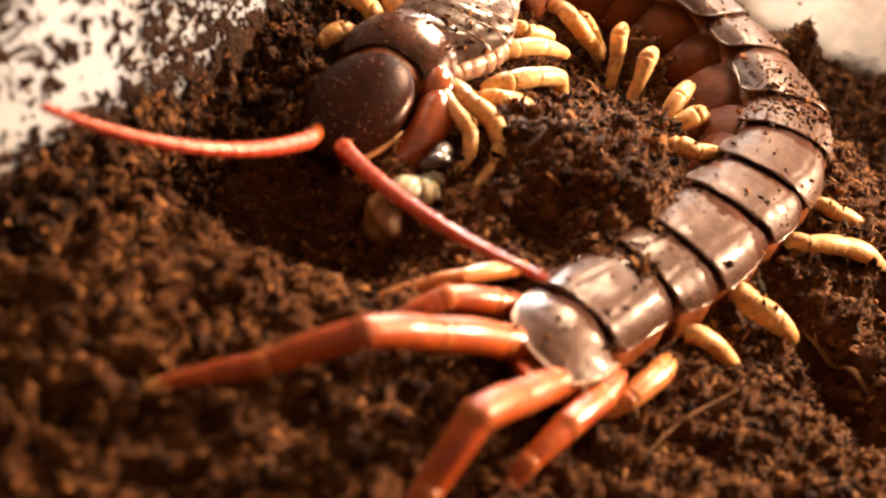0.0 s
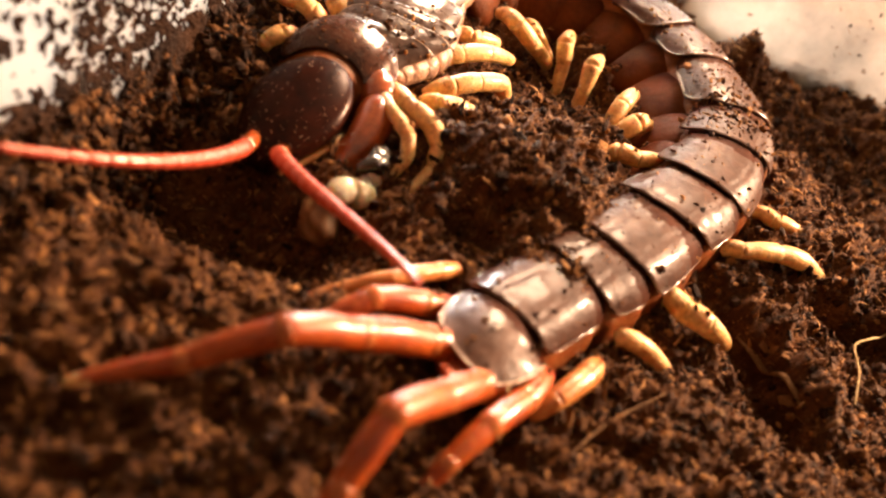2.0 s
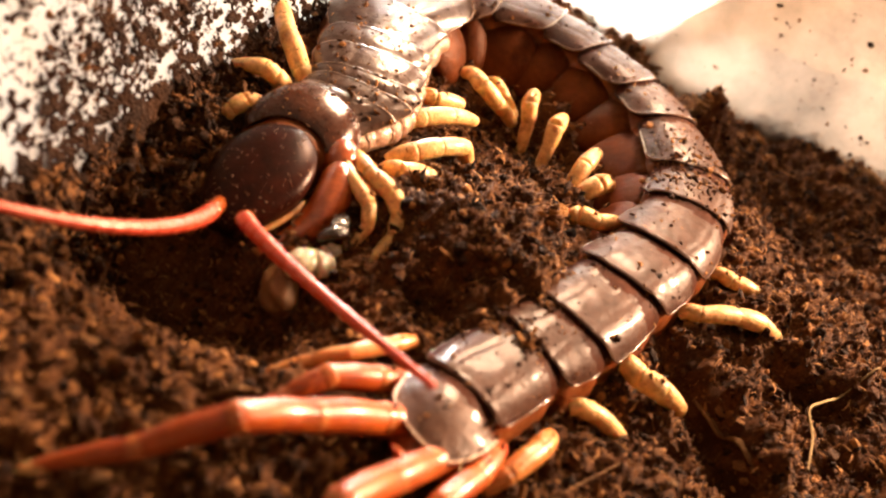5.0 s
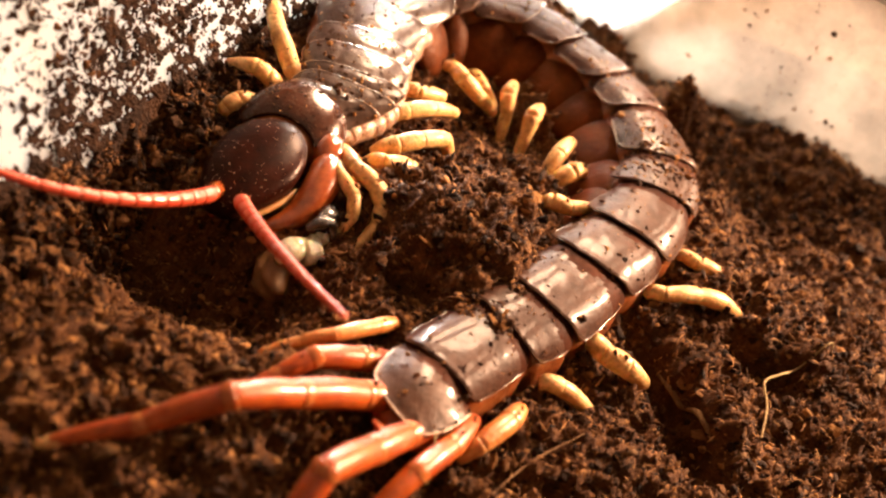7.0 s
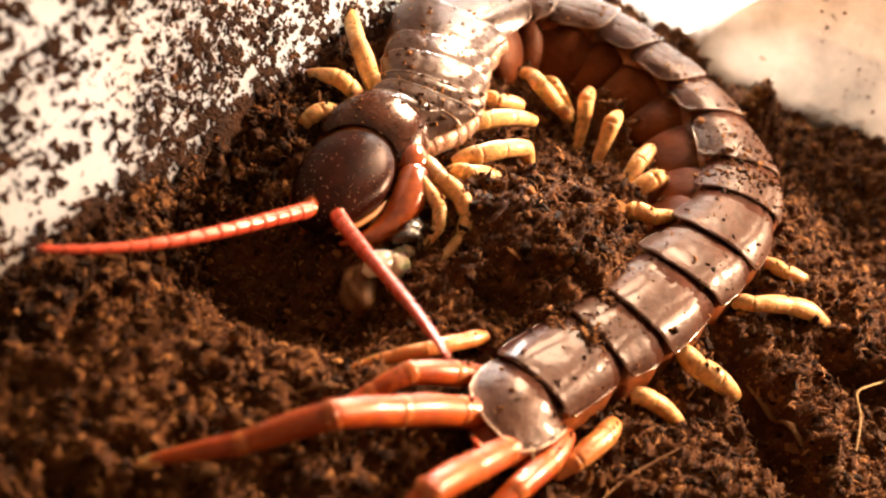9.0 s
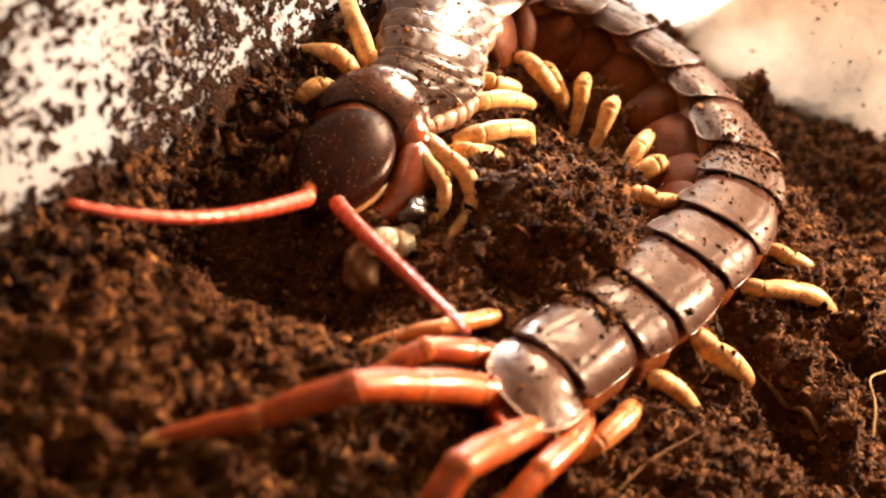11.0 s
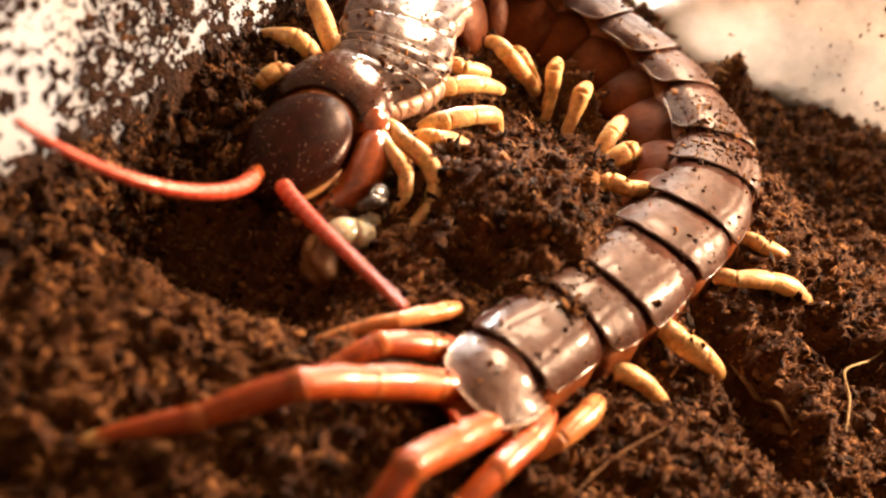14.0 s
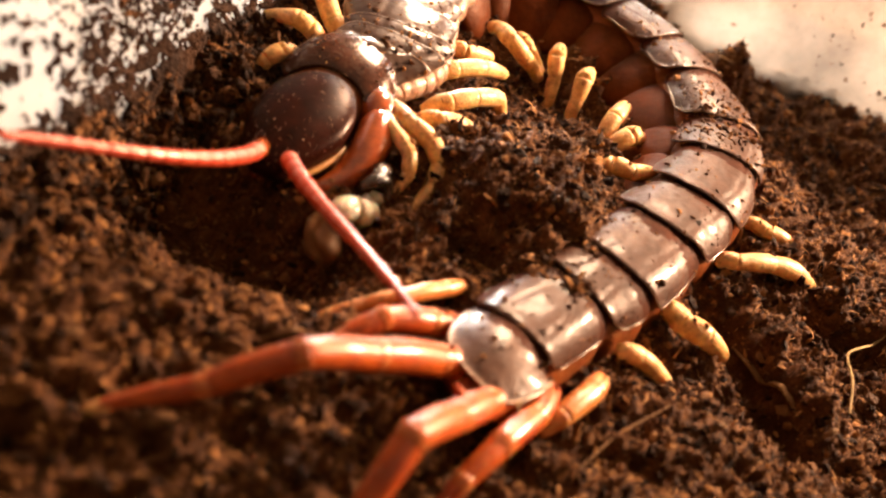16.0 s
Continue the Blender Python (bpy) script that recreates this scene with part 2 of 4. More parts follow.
def value_noise(x, y):
    xi, yi = np.floor(x).astype(int), np.floor(y).astype(int)
    fx, fy = x - xi, y - yi
    fx, fy = fx * fx * (3 - 2 * fx), fy * fy * (3 - 2 * fy)
    g = lambda i, j: LATTICE[i % 256, j % 256]
    return (g(xi, yi) * (1 - fx) + g(xi + 1, yi) * fx) * (1 - fy) + (g(xi, yi + 1) * (1 - fx) + g(xi + 1, yi + 1) * fx) * fy


def fbm(x, y, octaves=5, gain=0.5):
    total, amp = 0.0, 1.0
    for k in range(octaves):
        total = total + amp * (value_noise(x * 2**k + 17.3 * k, y * 2**k + 5.1 * k) - 0.5)
        amp *= gain
    return total


# ---- the animal's line: the rear edge of every back plate from tail to head ----
# x, y, top, inner and outer edge heights, half width in mm, heading in degrees
TAIL_EDGES = [
    (55.7, 88.1, 8.8, 8.2, 7.0, 6.0, 86), (57.4, 92.5, 9.6, 7.2, 6.3, 5.6, 57), (66.0, 102.7, 9.6, 6.8, 6.3, 6.1, 50), (71.4, 108.5, 10.0, 6.8, 6.3, 6.7, 55),
    (79.3, 119.2, 10.1, 6.5, 6.3, 6.9, 63), (85.7, 128.2, 10.1, 6.5, 6.2, 7.0, 67), (91.0, 138.4, 10.1, 6.6, 6.0, 7.1, 80),
]
BEND_EDGES = [
    (93.1, 147.8, 10.0, 6.8, 6.0, 7.0, 92), (90.2, 159.4, 9.6, 7.2, 5.0, 6.2, 110), (85.6, 166.7, 9.3, 7.2, 4.6, 5.7, 126), (78.4, 172.5, 9.0, 7.2, 4.6, 5.6, 138),
    (71.2, 176.2, 9.0, 7.2, 4.6, 5.6, 158), (60.0, 175.6, 9.0, 7.2, 5.0, 5.8, 186), (52.6, 172.2, 9.1, 6.7, 5.5, 6.4, 224),
]
FRONT_EDGES = [
    (45.0, 161.4, 9.2, 6.4, 6.0, 8.2, 262), (43.5, 152.5, 9.2, 6.4, 6.0, 7.6, 270), (42.8, 147.7, 9.2, 6.4, 6.0, 7.8, 272), (42.6, 142.4, 9.0, 6.4, 6.0, 7.5, 270),
    (41.9, 139.8, 8.8, 6.2, 6.0, 7.1, 266), (40.2, 136.9, 8.6, 6.2, 6.0, 6.7, 262), (36.4, 132.3, 8.9, 5.6, 5.2, 6.7, 262), (34.2, 125.6, 8.0, 4.6, 4.6, 6.1, 254),
]
EDGES = np.array(TAIL_EDGES + BEND_EDGES + FRONT_EDGES, float)
LAST = len(EDGES) - 1


def edge_at(i):
    """The row at a fractional number of plates from the tail, gliding from row to row."""
    i = min(max(i, 0.0), LAST - 1e-6)
    k = int(i)
    u = i - k
    p0, p1, p2, p3 = EDGES[max(k - 1, 0)], EDGES[k], EDGES[k + 1], EDGES[min(k + 2, LAST)]
    m1, m2 = (p2 - p0) / 2, (p3 - p1) / 2
    # keep short plates next to long ones from overshooting
    h = np.linalg.norm(p2[:2] - p1[:2])
    m1 = m1 * min(1.0, 1.1 * h / (np.linalg.norm(m1[:2]) + 1e-6))
    m2 = m2 * min(1.0, 1.1 * h / (np.linalg.norm(m2[:2]) + 1e-6))
    return (2 * u**3 - 3 * u**2 + 1) * p1 + (u**3 - 2 * u**2 + u) * m1 + (3 * u**2 - 2 * u**3) * p2 + (u**3 - u**2) * m2


def edge_frame(i):
    """The row, the way to the head and the way to the inner side."""
    r = edge_at(i)
    h = radians(r[6])
    return r, np.array((math.cos(h), math.sin(h), 0.0)), np.array((-math.sin(h), math.cos(h), 0.0))


SPINE_FINE = np.array([edge_at(i)[[0, 1, 2, 5]] for i in np.linspace(0, LAST, 420)])


# ---- ground ----
BUMPS = [  # x, y, reach, height in mm: the heap in the bend, the hollows round the head
    (58, 115, 12, 5.8), (65, 126, 8, 5.0), (30, 102, 8, -8.0), (38.5, 101, 5, -4.0), (18, 78, 16, 1.5), (40, 68, 14, 2.0), (20, 113, 7, -6.0), (16, 106, 6, -4.5),
    (21, 103, 8, -4.0), (12, 101, 6, -1.5), (25, 108, 6, -4.5), (24, 120, 6, -2.5), (43, 112.5, 3, -2.5), (48.8, 115.4, 3.0, -4.0), (53, 111.0, 6, 2.2), (38.5, 108, 4, -2.5), (54.6, 108.4, 3.6, -7.0), (24, 128, 8, 0.3), (28, 104, 6, -3.0), (8, 111, 6, 1.0), (2, 103, 6, 1.0),
]
BUMPS += [  # the far side of the bend, the trench and ledges beside the tail
    (88, 186, 7, -6.0), (100, 187, 7, -4.0), (68, 114.0, 5, 4.2), (62.6, 106.6, 4.4, 4.6), (118, 155, 15, -6.0), (108, 100, 18, -2.0),
    (89.5, 113.6, 2.6, -7.0), (92.0, 109.6, 2.8, -8.0), (94.0, 104.6, 2.8, -9.0), (95.6, 99.4, 2.8, -9.0), (97.0, 94.4, 3.0, -7.0), (96.4, 109.6, 2.4, 4.0), (98.4, 104.6, 2.4, 4.5), (100.0, 99.6, 2.6, 4.0),
]
BUMPS += [
    (87.6, 102.4, 3.4, 3.0), (83.0, 96.5, 4.0, 2.0), (106.5, 118.0, 2.8, -6.0), (111.5, 116.2, 3.0, -6.5), (109, 121.6, 2.6, 3.0), (116.5, 118.6, 3.4, 3.0), (104, 146, 6, 2.0), (101, 172.5, 3.6, 7.0),
    (105.5, 177.0, 3.4, 4.5), (100, 165.5, 3.0, -5.0), (110, 181, 8, -3.0), (128, 176, 10, 1.5), (88, 102, 6, -2.0), (73, 153, 8, -6.5), (62, 158, 8, -5.0), (80, 144, 5, -3.0), (112, 126, 7, 1.5), (120, 187, 30, -4.0), (60, 148, 6, -2.0),
]


def ground_height(x, y, fine=True):
    x, y = np.asarray(x, float), np.asarray(y, float)
    h = np.full(x.shape, 3.2)
    for bx, by, r, a in BUMPS:
        h += a * np.exp(-((x - bx) ** 2 + (y - by) ** 2) / (r * r))
    near = np.full(x.shape, 1e9)
    for s in SPINE_FINE[::5]:
        near = np.minimum(near, (x - s[0]) ** 2 + (y - s[1]) ** 2)
    h = h - 3.4 * np.exp(-near / 50.0)
    h = h + 2.6 * fbm(x / 11, y / 11, 3) + 5.0 * (0.22 - np.abs(fbm(x / 5.2 + 40, y / 5.2, 4, 0.55)))
    if fine:
        h = h + 1.6 * fbm(x / 1.3, y / 1.3, 3, 0.7)
    return h


def soil_sheet(name, x0, x1, y0, y1, step, lower=0.0, fine=True):
    xs, ys = np.arange(x0, x1 + step / 2, step), np.arange(y0, y1 + step / 2, step)
    gx, gy = np.meshgrid(xs, ys)
    jit = np.random.RandomState(3).rand(2, *gx.shape) - 0.5
    gx, gy = gx + jit[0] * step * 0.6, gy + jit[1] * step * 0.6
    gz = ground_height(gx, gy, fine) - lower
    n, m = gx.shape
    idx = np.arange(n * m).reshape(n, m)
    a, b, c, d = idx[:-1, :-1].ravel(), idx[:-1, 1:].ravel(), idx[1:, 1:].ravel(), idx[1:, :-1].ravel()
    tris = np.concatenate([np.c_[a, b, c], np.c_[a, c, d]])
    return big_mesh(name, np.c_[gx.ravel(), gy.ravel(), gz.ravel()] * MM, tris, SOIL, True)


# inner outline of the tub at soil level, mm, counter-clockwise from the seam behind the animal
TUB = [(92.0, 193.6), (51.0, 185.6), (10.4, 108.8), (-78.0, -45.0), (60.0, -120.0), (214.0, 145.0), (150.0, 170.6)]
NEAR_X, NEAR_Y = (-6.0, 156.0), (52.0, 198.0)
ground = tagged(new("ground", soil_sheet("ground", *NEAR_X, *NEAR_Y, 0.46)), "dark brown damp crumbly soil filling the tub", "soil", kind="structure")
tagged(new("ground_far", soil_sheet("ground_far", -90, 225, -130, 215, 2.5, 4.5, False)), "dark brown damp soil towards the tub walls", "soil", kind="structure")

# ---- the tub ----
tub = tagged(new("plastic_tub"), "shallow cloudy plastic tub holding soil, walls flecked with dirt", "tub")
tub.location = (0.06, 0.05, -0.032)
TUB_ORIGIN = np.array((60.0, 50.0, -32.0))


def tub_panel(a, b, top, lean, mat, label, cut=(None, None)):
    """One wall between two corners of the outline, leaning outwards, with thickness and a rolled rim."""
    a, b = np.array(a), np.array(b)
    d = (b - a) / np.linalg.norm(b - a)
    out = np.array((d[1], -d[0]))
    v = []
    a_top, b_top = (np.array(p if c is None else c) for p, c in zip((a, b), cut))
    for p, p_top in ((a, a_top), (b, b_top)):
        for depth, z in ((0, -31.0), (0, top), (1.6, top), (1.6, -31.0)):
            q = (p if z < 0 else p_top) + out * (depth + lean * z / 10.0)
            v.append((*q, z))
    f = [(0, 4, 5, 1), (1, 5, 6, 2), (2, 6, 7, 3), (3, 7, 4, 0), (0, 1, 2, 3), (7, 6, 5, 4)]
    w = part("side_panel", mesh_from("side_panel", (np.array(v) - TUB_ORIGIN) * MM, f, mat, False), tub, label)
    e0, e1 = np.array((*(a_top + out * (0.8 + lean * top / 10)), top, 1.5)), np.array((*(b_top + out * (0.8 + lean * top / 10)), top, 1.5))
    part("rim", tube("rim", [e0, (e0 + e1) / 2, e1], mat, TUB_ORIGIN, 8, 3), w)


PANEL_ENDS = {0: ((77.5, 190.8), TUB[1]), 6: (TUB[6], (74.5, 200.5))}
LEAN = {0: 0.6, 1: 4.6, 2: 4.6, 6: 0.6}
CUT = {0: ((115.5, 198.2), None), 6: (None, (109.6, 186.6))}  # where the slanted end of a wall meets its top
for k in range(len(TUB)):
    a, b = PANEL_ENDS.get(k, (TUB[k], TUB[(k + 1) % len(TUB)]))
    white = k in (0, 1, 2)
    tub_panel(a, b, 31.0 if k == 6 else 22.0 if k in (3, 4, 5) else 36.0, LEAN.get(k, 2.0), BACK_PLASTIC if k == 0 else WHITE_PLASTIC if white else BEIGE_PLASTIC, "white plastic wall flecked with soil" if white else "dusty beige plastic wall", CUT.get(k, (None, None)))
bottom = [(*p, -32.0) for p in TUB]
part("bottom", mesh_from("bottom", (np.array(bottom + [(x, y, -30.5) for x, y, _ in bottom]) - TUB_ORIGIN) * MM,
     [tuple(range(len(TUB))), tuple(range(2 * len(TUB) - 1, len(TUB) - 1, -1))], BEIGE_PLASTIC, False), tub)

# ---- the room round it ----
def slab(name, x0, x1, y0, y1, z0, z1, mat, label, category):
    v = [(x, y, z) for z in (z0, z1) for x, y in ((x0, y0), (x1, y0), (x1, y1), (x0, y1))]
    f = [(3, 2, 1, 0), (4, 5, 6, 7), (0, 1, 5, 4), (1, 2, 6, 5), (2, 3, 7, 6), (3, 0, 4, 7)]
    return tagged(new(name, mesh_from(name, v, f, mat, False)), label, category, kind="structure")


slab("floor", -1.5, 1.6, -1.5, 1.7, -0.08, -0.034, WOOD, "brown wooden surface under the plastic tub", "surface")
slab("wall_north", -1.6, 1.7, 1.7, 1.8, -0.08, 2.0, WALL_PAINT, "plain warm painted room wall", "wall")
slab("wall_south", -1.6, 1.7, -1.6, -1.5, -0.08, 2.0, WALL_PAINT, "plain warm painted room wall", "wall")
slab("wall_east", 1.6, 1.7, -1.5, 1.7, -0.08, 2.0, WALL_PAINT, "plain warm painted room wall", "wall")
slab("wall_west", -1.6, -1.5, -1.5, 1.7, -0.08, 2.0, WALL_PAINT, "plain warm painted room wall", "wall")

# ---- the centipede ----
ROOT_MM = np.array((60.0, 130.0, 3.0))
centipede = tagged(new("centipede"), "large glossy brown centipede with yellow legs, curled on soil and feeding", "centipede")
centipede.location = tuple(ROOT_MM * MM)


def build_trunk():
    """The soft flanks and belly under the back plates, pleated at every segment."""
    rings, sides = 420, 30
    v, f = [], []
    for n in range(rings):
        i = 0.1 + n * (LAST - 0.1) / (rings - 1)
        r, fwd, side = edge_frame(i)
        gap = abs(i - round(i))
        pinched = math.exp(-(gap / 0.13) ** 2)
        end = min(1.0, 0.35 + n / 12.0, 0.55 + (rings - 1 - n) / 12.0)
        hw, top, low = r[5] * (1.02 - 0.09 * pinched) * end, r[2] - 1.0, -3.5
        mid, hh = (top + low) / 2, (top - low) / 2 * min(1.0, end + 0.2)
        for k in range(sides):
            w = 2 * math.pi * k / sides
            c, s = math.cos(w), math.sin(w)
            pleat = 1.0 + 0.05 * float(fbm(np.array(i * 2.3), np.array(w * 2.6), 3))
            lat = hw * pleat * math.copysign(abs(c) ** 0.8, c)
            lat += math.copysign(0.7 * (1 - pinched) * min(max((0.5 - s) / 0.9, 0.0), 1.0), c) * min(1.0, 3 * abs(c))
            z = mid + hh * math.copysign(abs(s) ** 0.85, s)
            # follow the tilt of the plates
            z = min(z, r[2] - 0.75 - (r[2] - r[3 if c > 0 else 4]) * min(abs(lat) / r[5], 1.1) ** 2.2)
            v.append((r[0] + side[0] * lat, r[1] + side[1] * lat, z))
    for n in range(rings - 1):
        for k in range(sides):
            j = (k + 1) % sides
            f.append((n * sides + k, (n + 1) * sides + k, (n + 1) * sides + j, n * sides + j))
    f += [tuple(range(sides)), tuple(range((rings - 1) * sides + sides - 1, (rings - 1) * sides - 1, -1))]
    part("trunk", mesh_from("trunk", (np.array(v) - ROOT_MM) * MM, f, PLEURA), centipede, "reddish-brown wrinkled flanks and belly")


def edge_bow(k):
    """How far the middle of a rear edge stands behind its corners, mm."""
    return (0.0, 0.3, 1.0, 1.6, 2.3, 2.3, 0.8)[k] if k < 7 else 1.0 if k < 14 else -0.6 if k < 20 else 2.4 if k == 20 else 3.0


def build_plate(k):
    """The back plate between rear edge k and the next one, whose rear lies over its front."""
    last, collar, front_limb = k == 0, k == LAST - 1, k >= 13
    nu, nv = 45, 21
    long = float(np.linalg.norm(EDGES[k + 1][:2] - EDGES[k][:2]))
    top, f = [], []
    for a in range(nv):
        q = a / (nv - 1)
        for b in range(nu):
            u = -1 + 2 * b / (nu - 1)
            r, fwd, side = edge_frame(k + q * (1.0 if collar else 1.0 + 0.5 / long))
            corner = (0.02 if front_limb and u > 0 else min(1.6, 0.2 * long)) * abs(u) ** 9
            rear = -edge_bow(k) * (1 - u * u) + corner
            if last:
                rear = -5.9 * (1 - abs(u) ** 1.35) + 0.4 * abs(u) ** 9
            ahead = -edge_bow(k + 1) * (1 - u * u) - (0.0 if last else corner * 0.8)
            along = rear * (1 - q) + ahead * q + 0.28 * float(fbm(np.array(u * 2.2 + 3.1 * k), np.array(k * 1.7), 3)) * (1 - q)
            hw = r[5] * (1.03 - 0.11 * q**1.4 + 0.03 * math.sin(math.pi * q))
            if front_limb and u > 0:
                hw = r[5] * (1.06 - 0.17 * q)
            if collar:
                hw = r[5] * (1.0 + 0.10 * math.sin(math.pi * min(q * 1.1, 1)))
            lat = hw * (0.75 * u + 0.25 * math.sin(1.5708 * u))
            low = r[3] if u > 0 else r[4]
            z = r[2] - (r[2] - low) * (0.55 * u * u + 0.45 * abs(u) ** 4.5)
            if last:
                z = r[2] - (r[2] - low) * u * u - 0.5 * (1 - q) * (1 - u * u) + 0.45 * math.sin(math.pi * q) * (1 - u * u)
            proud = 0.20 * (0.7 + 0.6 * math.sin(2.7 * k) ** 2) if k < 13 else 0.35
            lift = proud * (1 - q) ** 1.4 - (0.2 if collar else 0.22 if k < 8 else 0.32) * q**3 + (0.55 if collar else 0.15) * math.sin(math.pi * q)
            if front_limb and not collar:
                lift += 0.75 * (1 - q) ** 2 * max(u, 0) ** 3 + 0.4 * (1 - q) ** 2 * max(-u, 0) ** 3
            groove = 0.10 * math.exp(-((abs(u) - 0.36 - 0.05 * math.sin(5 * q + k)) / 0.05) ** 2) + 0.05 * math.exp(-((q - 0.72 + 0.1 * u * u) / 0.05) ** 2)
            border = 0.08 * math.exp(-((1 - abs(u)) / 0.05) ** 2) + 0.12 * math.exp(-(q / 0.06) ** 2)
            z += lift + border - (0.0 if collar or last else groove)
            p = r[:2] + side[:2] * lat + fwd[:2] * along
            top.append((p[0], p[1], z))
    dents = np.array(top)
    dents = (0.10 if collar else 0.30 if k < 10 else 0.20) * fbm(dents[:, 0] / 3.4 + 3.7 * k, dents[:, 1] / 3.4, 3, 0.45)
    top = [(x, y, z + d) for (x, y, z), d in zip(top, dents)]
    n = len(top)
    v = top + [(x, y, z - 0.35) for x, y, z in top]
    for a in range(nv - 1):
        for b in range(nu - 1):
            i0, i1, i2, i3 = a * nu + b, a * nu + b + 1, (a + 1) * nu + b + 1, (a + 1) * nu + b
            f.append((i0, i1, i2, i3))
            f.append((n + i0, n + i3, n + i2, n + i1))
    ring = [(0, b) for b in range(nu)] + [(a, nu - 1) for a in range(1, nv)] + [(nv - 1, b) for b in range(nu - 2, -1, -1)] + [(a, 0) for a in range(nv - 2, 0, -1)]
    ids = [a * nu + b for a, b in ring]
    for i0, i1 in zip(ids, ids[1:] + ids[:1]):
        f.append((i0, n + i0, n + i1, i1))
    me = mesh_from("tergite", (np.array(v) - ROOT_MM) * MM, f, COLLAR if collar else TAIL_PLATE if last else CLEAN_TERGITE if front_limb else TERGITE)
    if k < 9:
        # the red-brown front strip and inner corner of the plates near the tail, with the overlap's shade painted in
        me.materials.append(SHADE_BAND)
        strip = 0.80 + 0.06 * math.sin(1.9 * k)
        for i, face in enumerate(me.polygons):
            if i < 2 * (nu - 1) * (nv - 1):
                a, b = divmod(i // 2, nu - 1)
                outer = max(1 - 2 * b / (nu - 2), 0)
                if a / (nv - 2) > strip - 0.10 * outer**2 + 0.04 * math.sin(0.35 * b + k) or (b / (nu - 2) > 0.93 and 0 < k < 4):
                    face.material_index = 1
    label = "shiny red-brown plate behind the head" if collar else "tail plate with a pale pointed rim" if last else ""
    plate = part("tergite", me, centipede, label)
    edge = [top[a * nu] for a in range(nv - 3, 0, -3)] + [top[b] for b in range(0, nu, 3)] + [top[a * nu + nu - 1] for a in range(2, nv - 2, 3)]
    # In the bend the thicker rims, paler than the plates, stand in for edge highlights.
    rows = [(x, y, z - 0.10, 0.05 if n in (0, len(edge) - 1) else 0.17 if last else 0.20 if 7 <= k < 14 else 0.09) for n, (x, y, z) in enumerate(edge)]
    part("plate_rim", tube("plate_rim", rows, COLLAR if collar else BROWN_RIM if 0 < k < 14 else RIM, ROOT_MM, 6, 56), plate, "" if collar else "glossy brown rim" if 0 < k < 14 else "pale thickened rim")
    return top


build_trunk()
def ellipsoid(name, centre, axes, mat, rings=14, sides=20):
    """A smooth oval body from its centre and three half axes, mm."""
    v, f = [], []
    for r in range(rings):
        lat = math.pi * (r / (rings - 1) - 0.5)
        for k in range(sides):
            w = 2 * math.pi * k / sides
            v.append(centre + axes[0] * math.cos(lat) * math.cos(w) + axes[1] * math.cos(lat) * math.sin(w) + axes[2] * math.sin(lat))
    for r in range(rings - 1):
        for k in range(sides):
            j = (k + 1) % sides
            f.append((r * sides + k, r * sides + j, (r + 1) * sides + j, (r + 1) * sides + k))
    return mesh_from(name, (np.array(v) - ROOT_MM) * MM, f, mat)


# broad side lobes on the inside of the bend, one for each segment, sloping down to the legs; their amber is darkened
# for shade
for k in range(5, 14):
    r, fwd, side = edge_frame(k + 0.5)
    a, b = edge_frame(k + 0.02), edge_frame(k + 0.98)
    ends = [e[0][:2] + e[2][:2] * (e[0][5] + 1.5) for e in (a, b)]
    half = 0.5 * float(np.linalg.norm(ends[1] - ends[0]))
    bulge = math.sin(math.pi * (k - 4) / 10.0)
    centre = np.array((*(sum(ends) / 2), 2.6)) - side * (1.2 - 1.0 * bulge)
    slope = side * (2.6 + 2.2 * bulge) + np.array((0, 0, -3.6))
    thick = side * 1.0 + np.array((0, 0, 1.7))
    part("pleurite", ellipsoid("pleurite", centre, (fwd * max(half, 2.0) * 1.42, slope, thick), SHADED_LOBE), centipede, "rounded amber side lobe, shade in its colour")
# pale soft fold of skin along the inner side of the front part, puckered
fold = []
for n in range(60):
    r, fwd, side = edge_frame(13.2 + n * 7.0 / 59)
    pucker = 0.5 * math.sin(n * 0.83) + 0.6 * math.sin(n * 1.37 + 1.0) + 0.3 * math.sin(n * 2.9)
    fold.append((*(r[:2] + side[:2] * (r[5] - 0.55 + 0.14 * pucker)), 4.5 + 0.2 * math.sin(n * 2.6), (1.5 + 0.16 * pucker) * min(1.0, 0.3 + n / 8, 0.3 + (59 - n) / 8)))
part("skin_fold", tube("skin_fold", fold, FOLD, ROOT_MM, 16, 180, 1.2), centipede, "pale glassy puckered fold of skin")
# soft tail end between the last legs
part("tail_segment", ellipsoid("tail_segment", np.array((56.4, 88.6, 4.9)), (np.array((5.6, -1.2, 0)), np.array((1.6, 5.6, 0)), np.array((0, 0, 2.6))), ORANGE), centipede, "orange-red soft tail end")

PLATE_POINTS = []
for k in range(LAST):
    PLATE_POINTS += build_plate(k)

# head: a flattened shield that pivots behind its rear edge
PIVOT = np.array((36.0, 129.0, 5.0))
H_FWD = np.array((-0.35, -0.937, 0.0))
H_SIDE = np.array((-0.937, 0.35, 0.0))


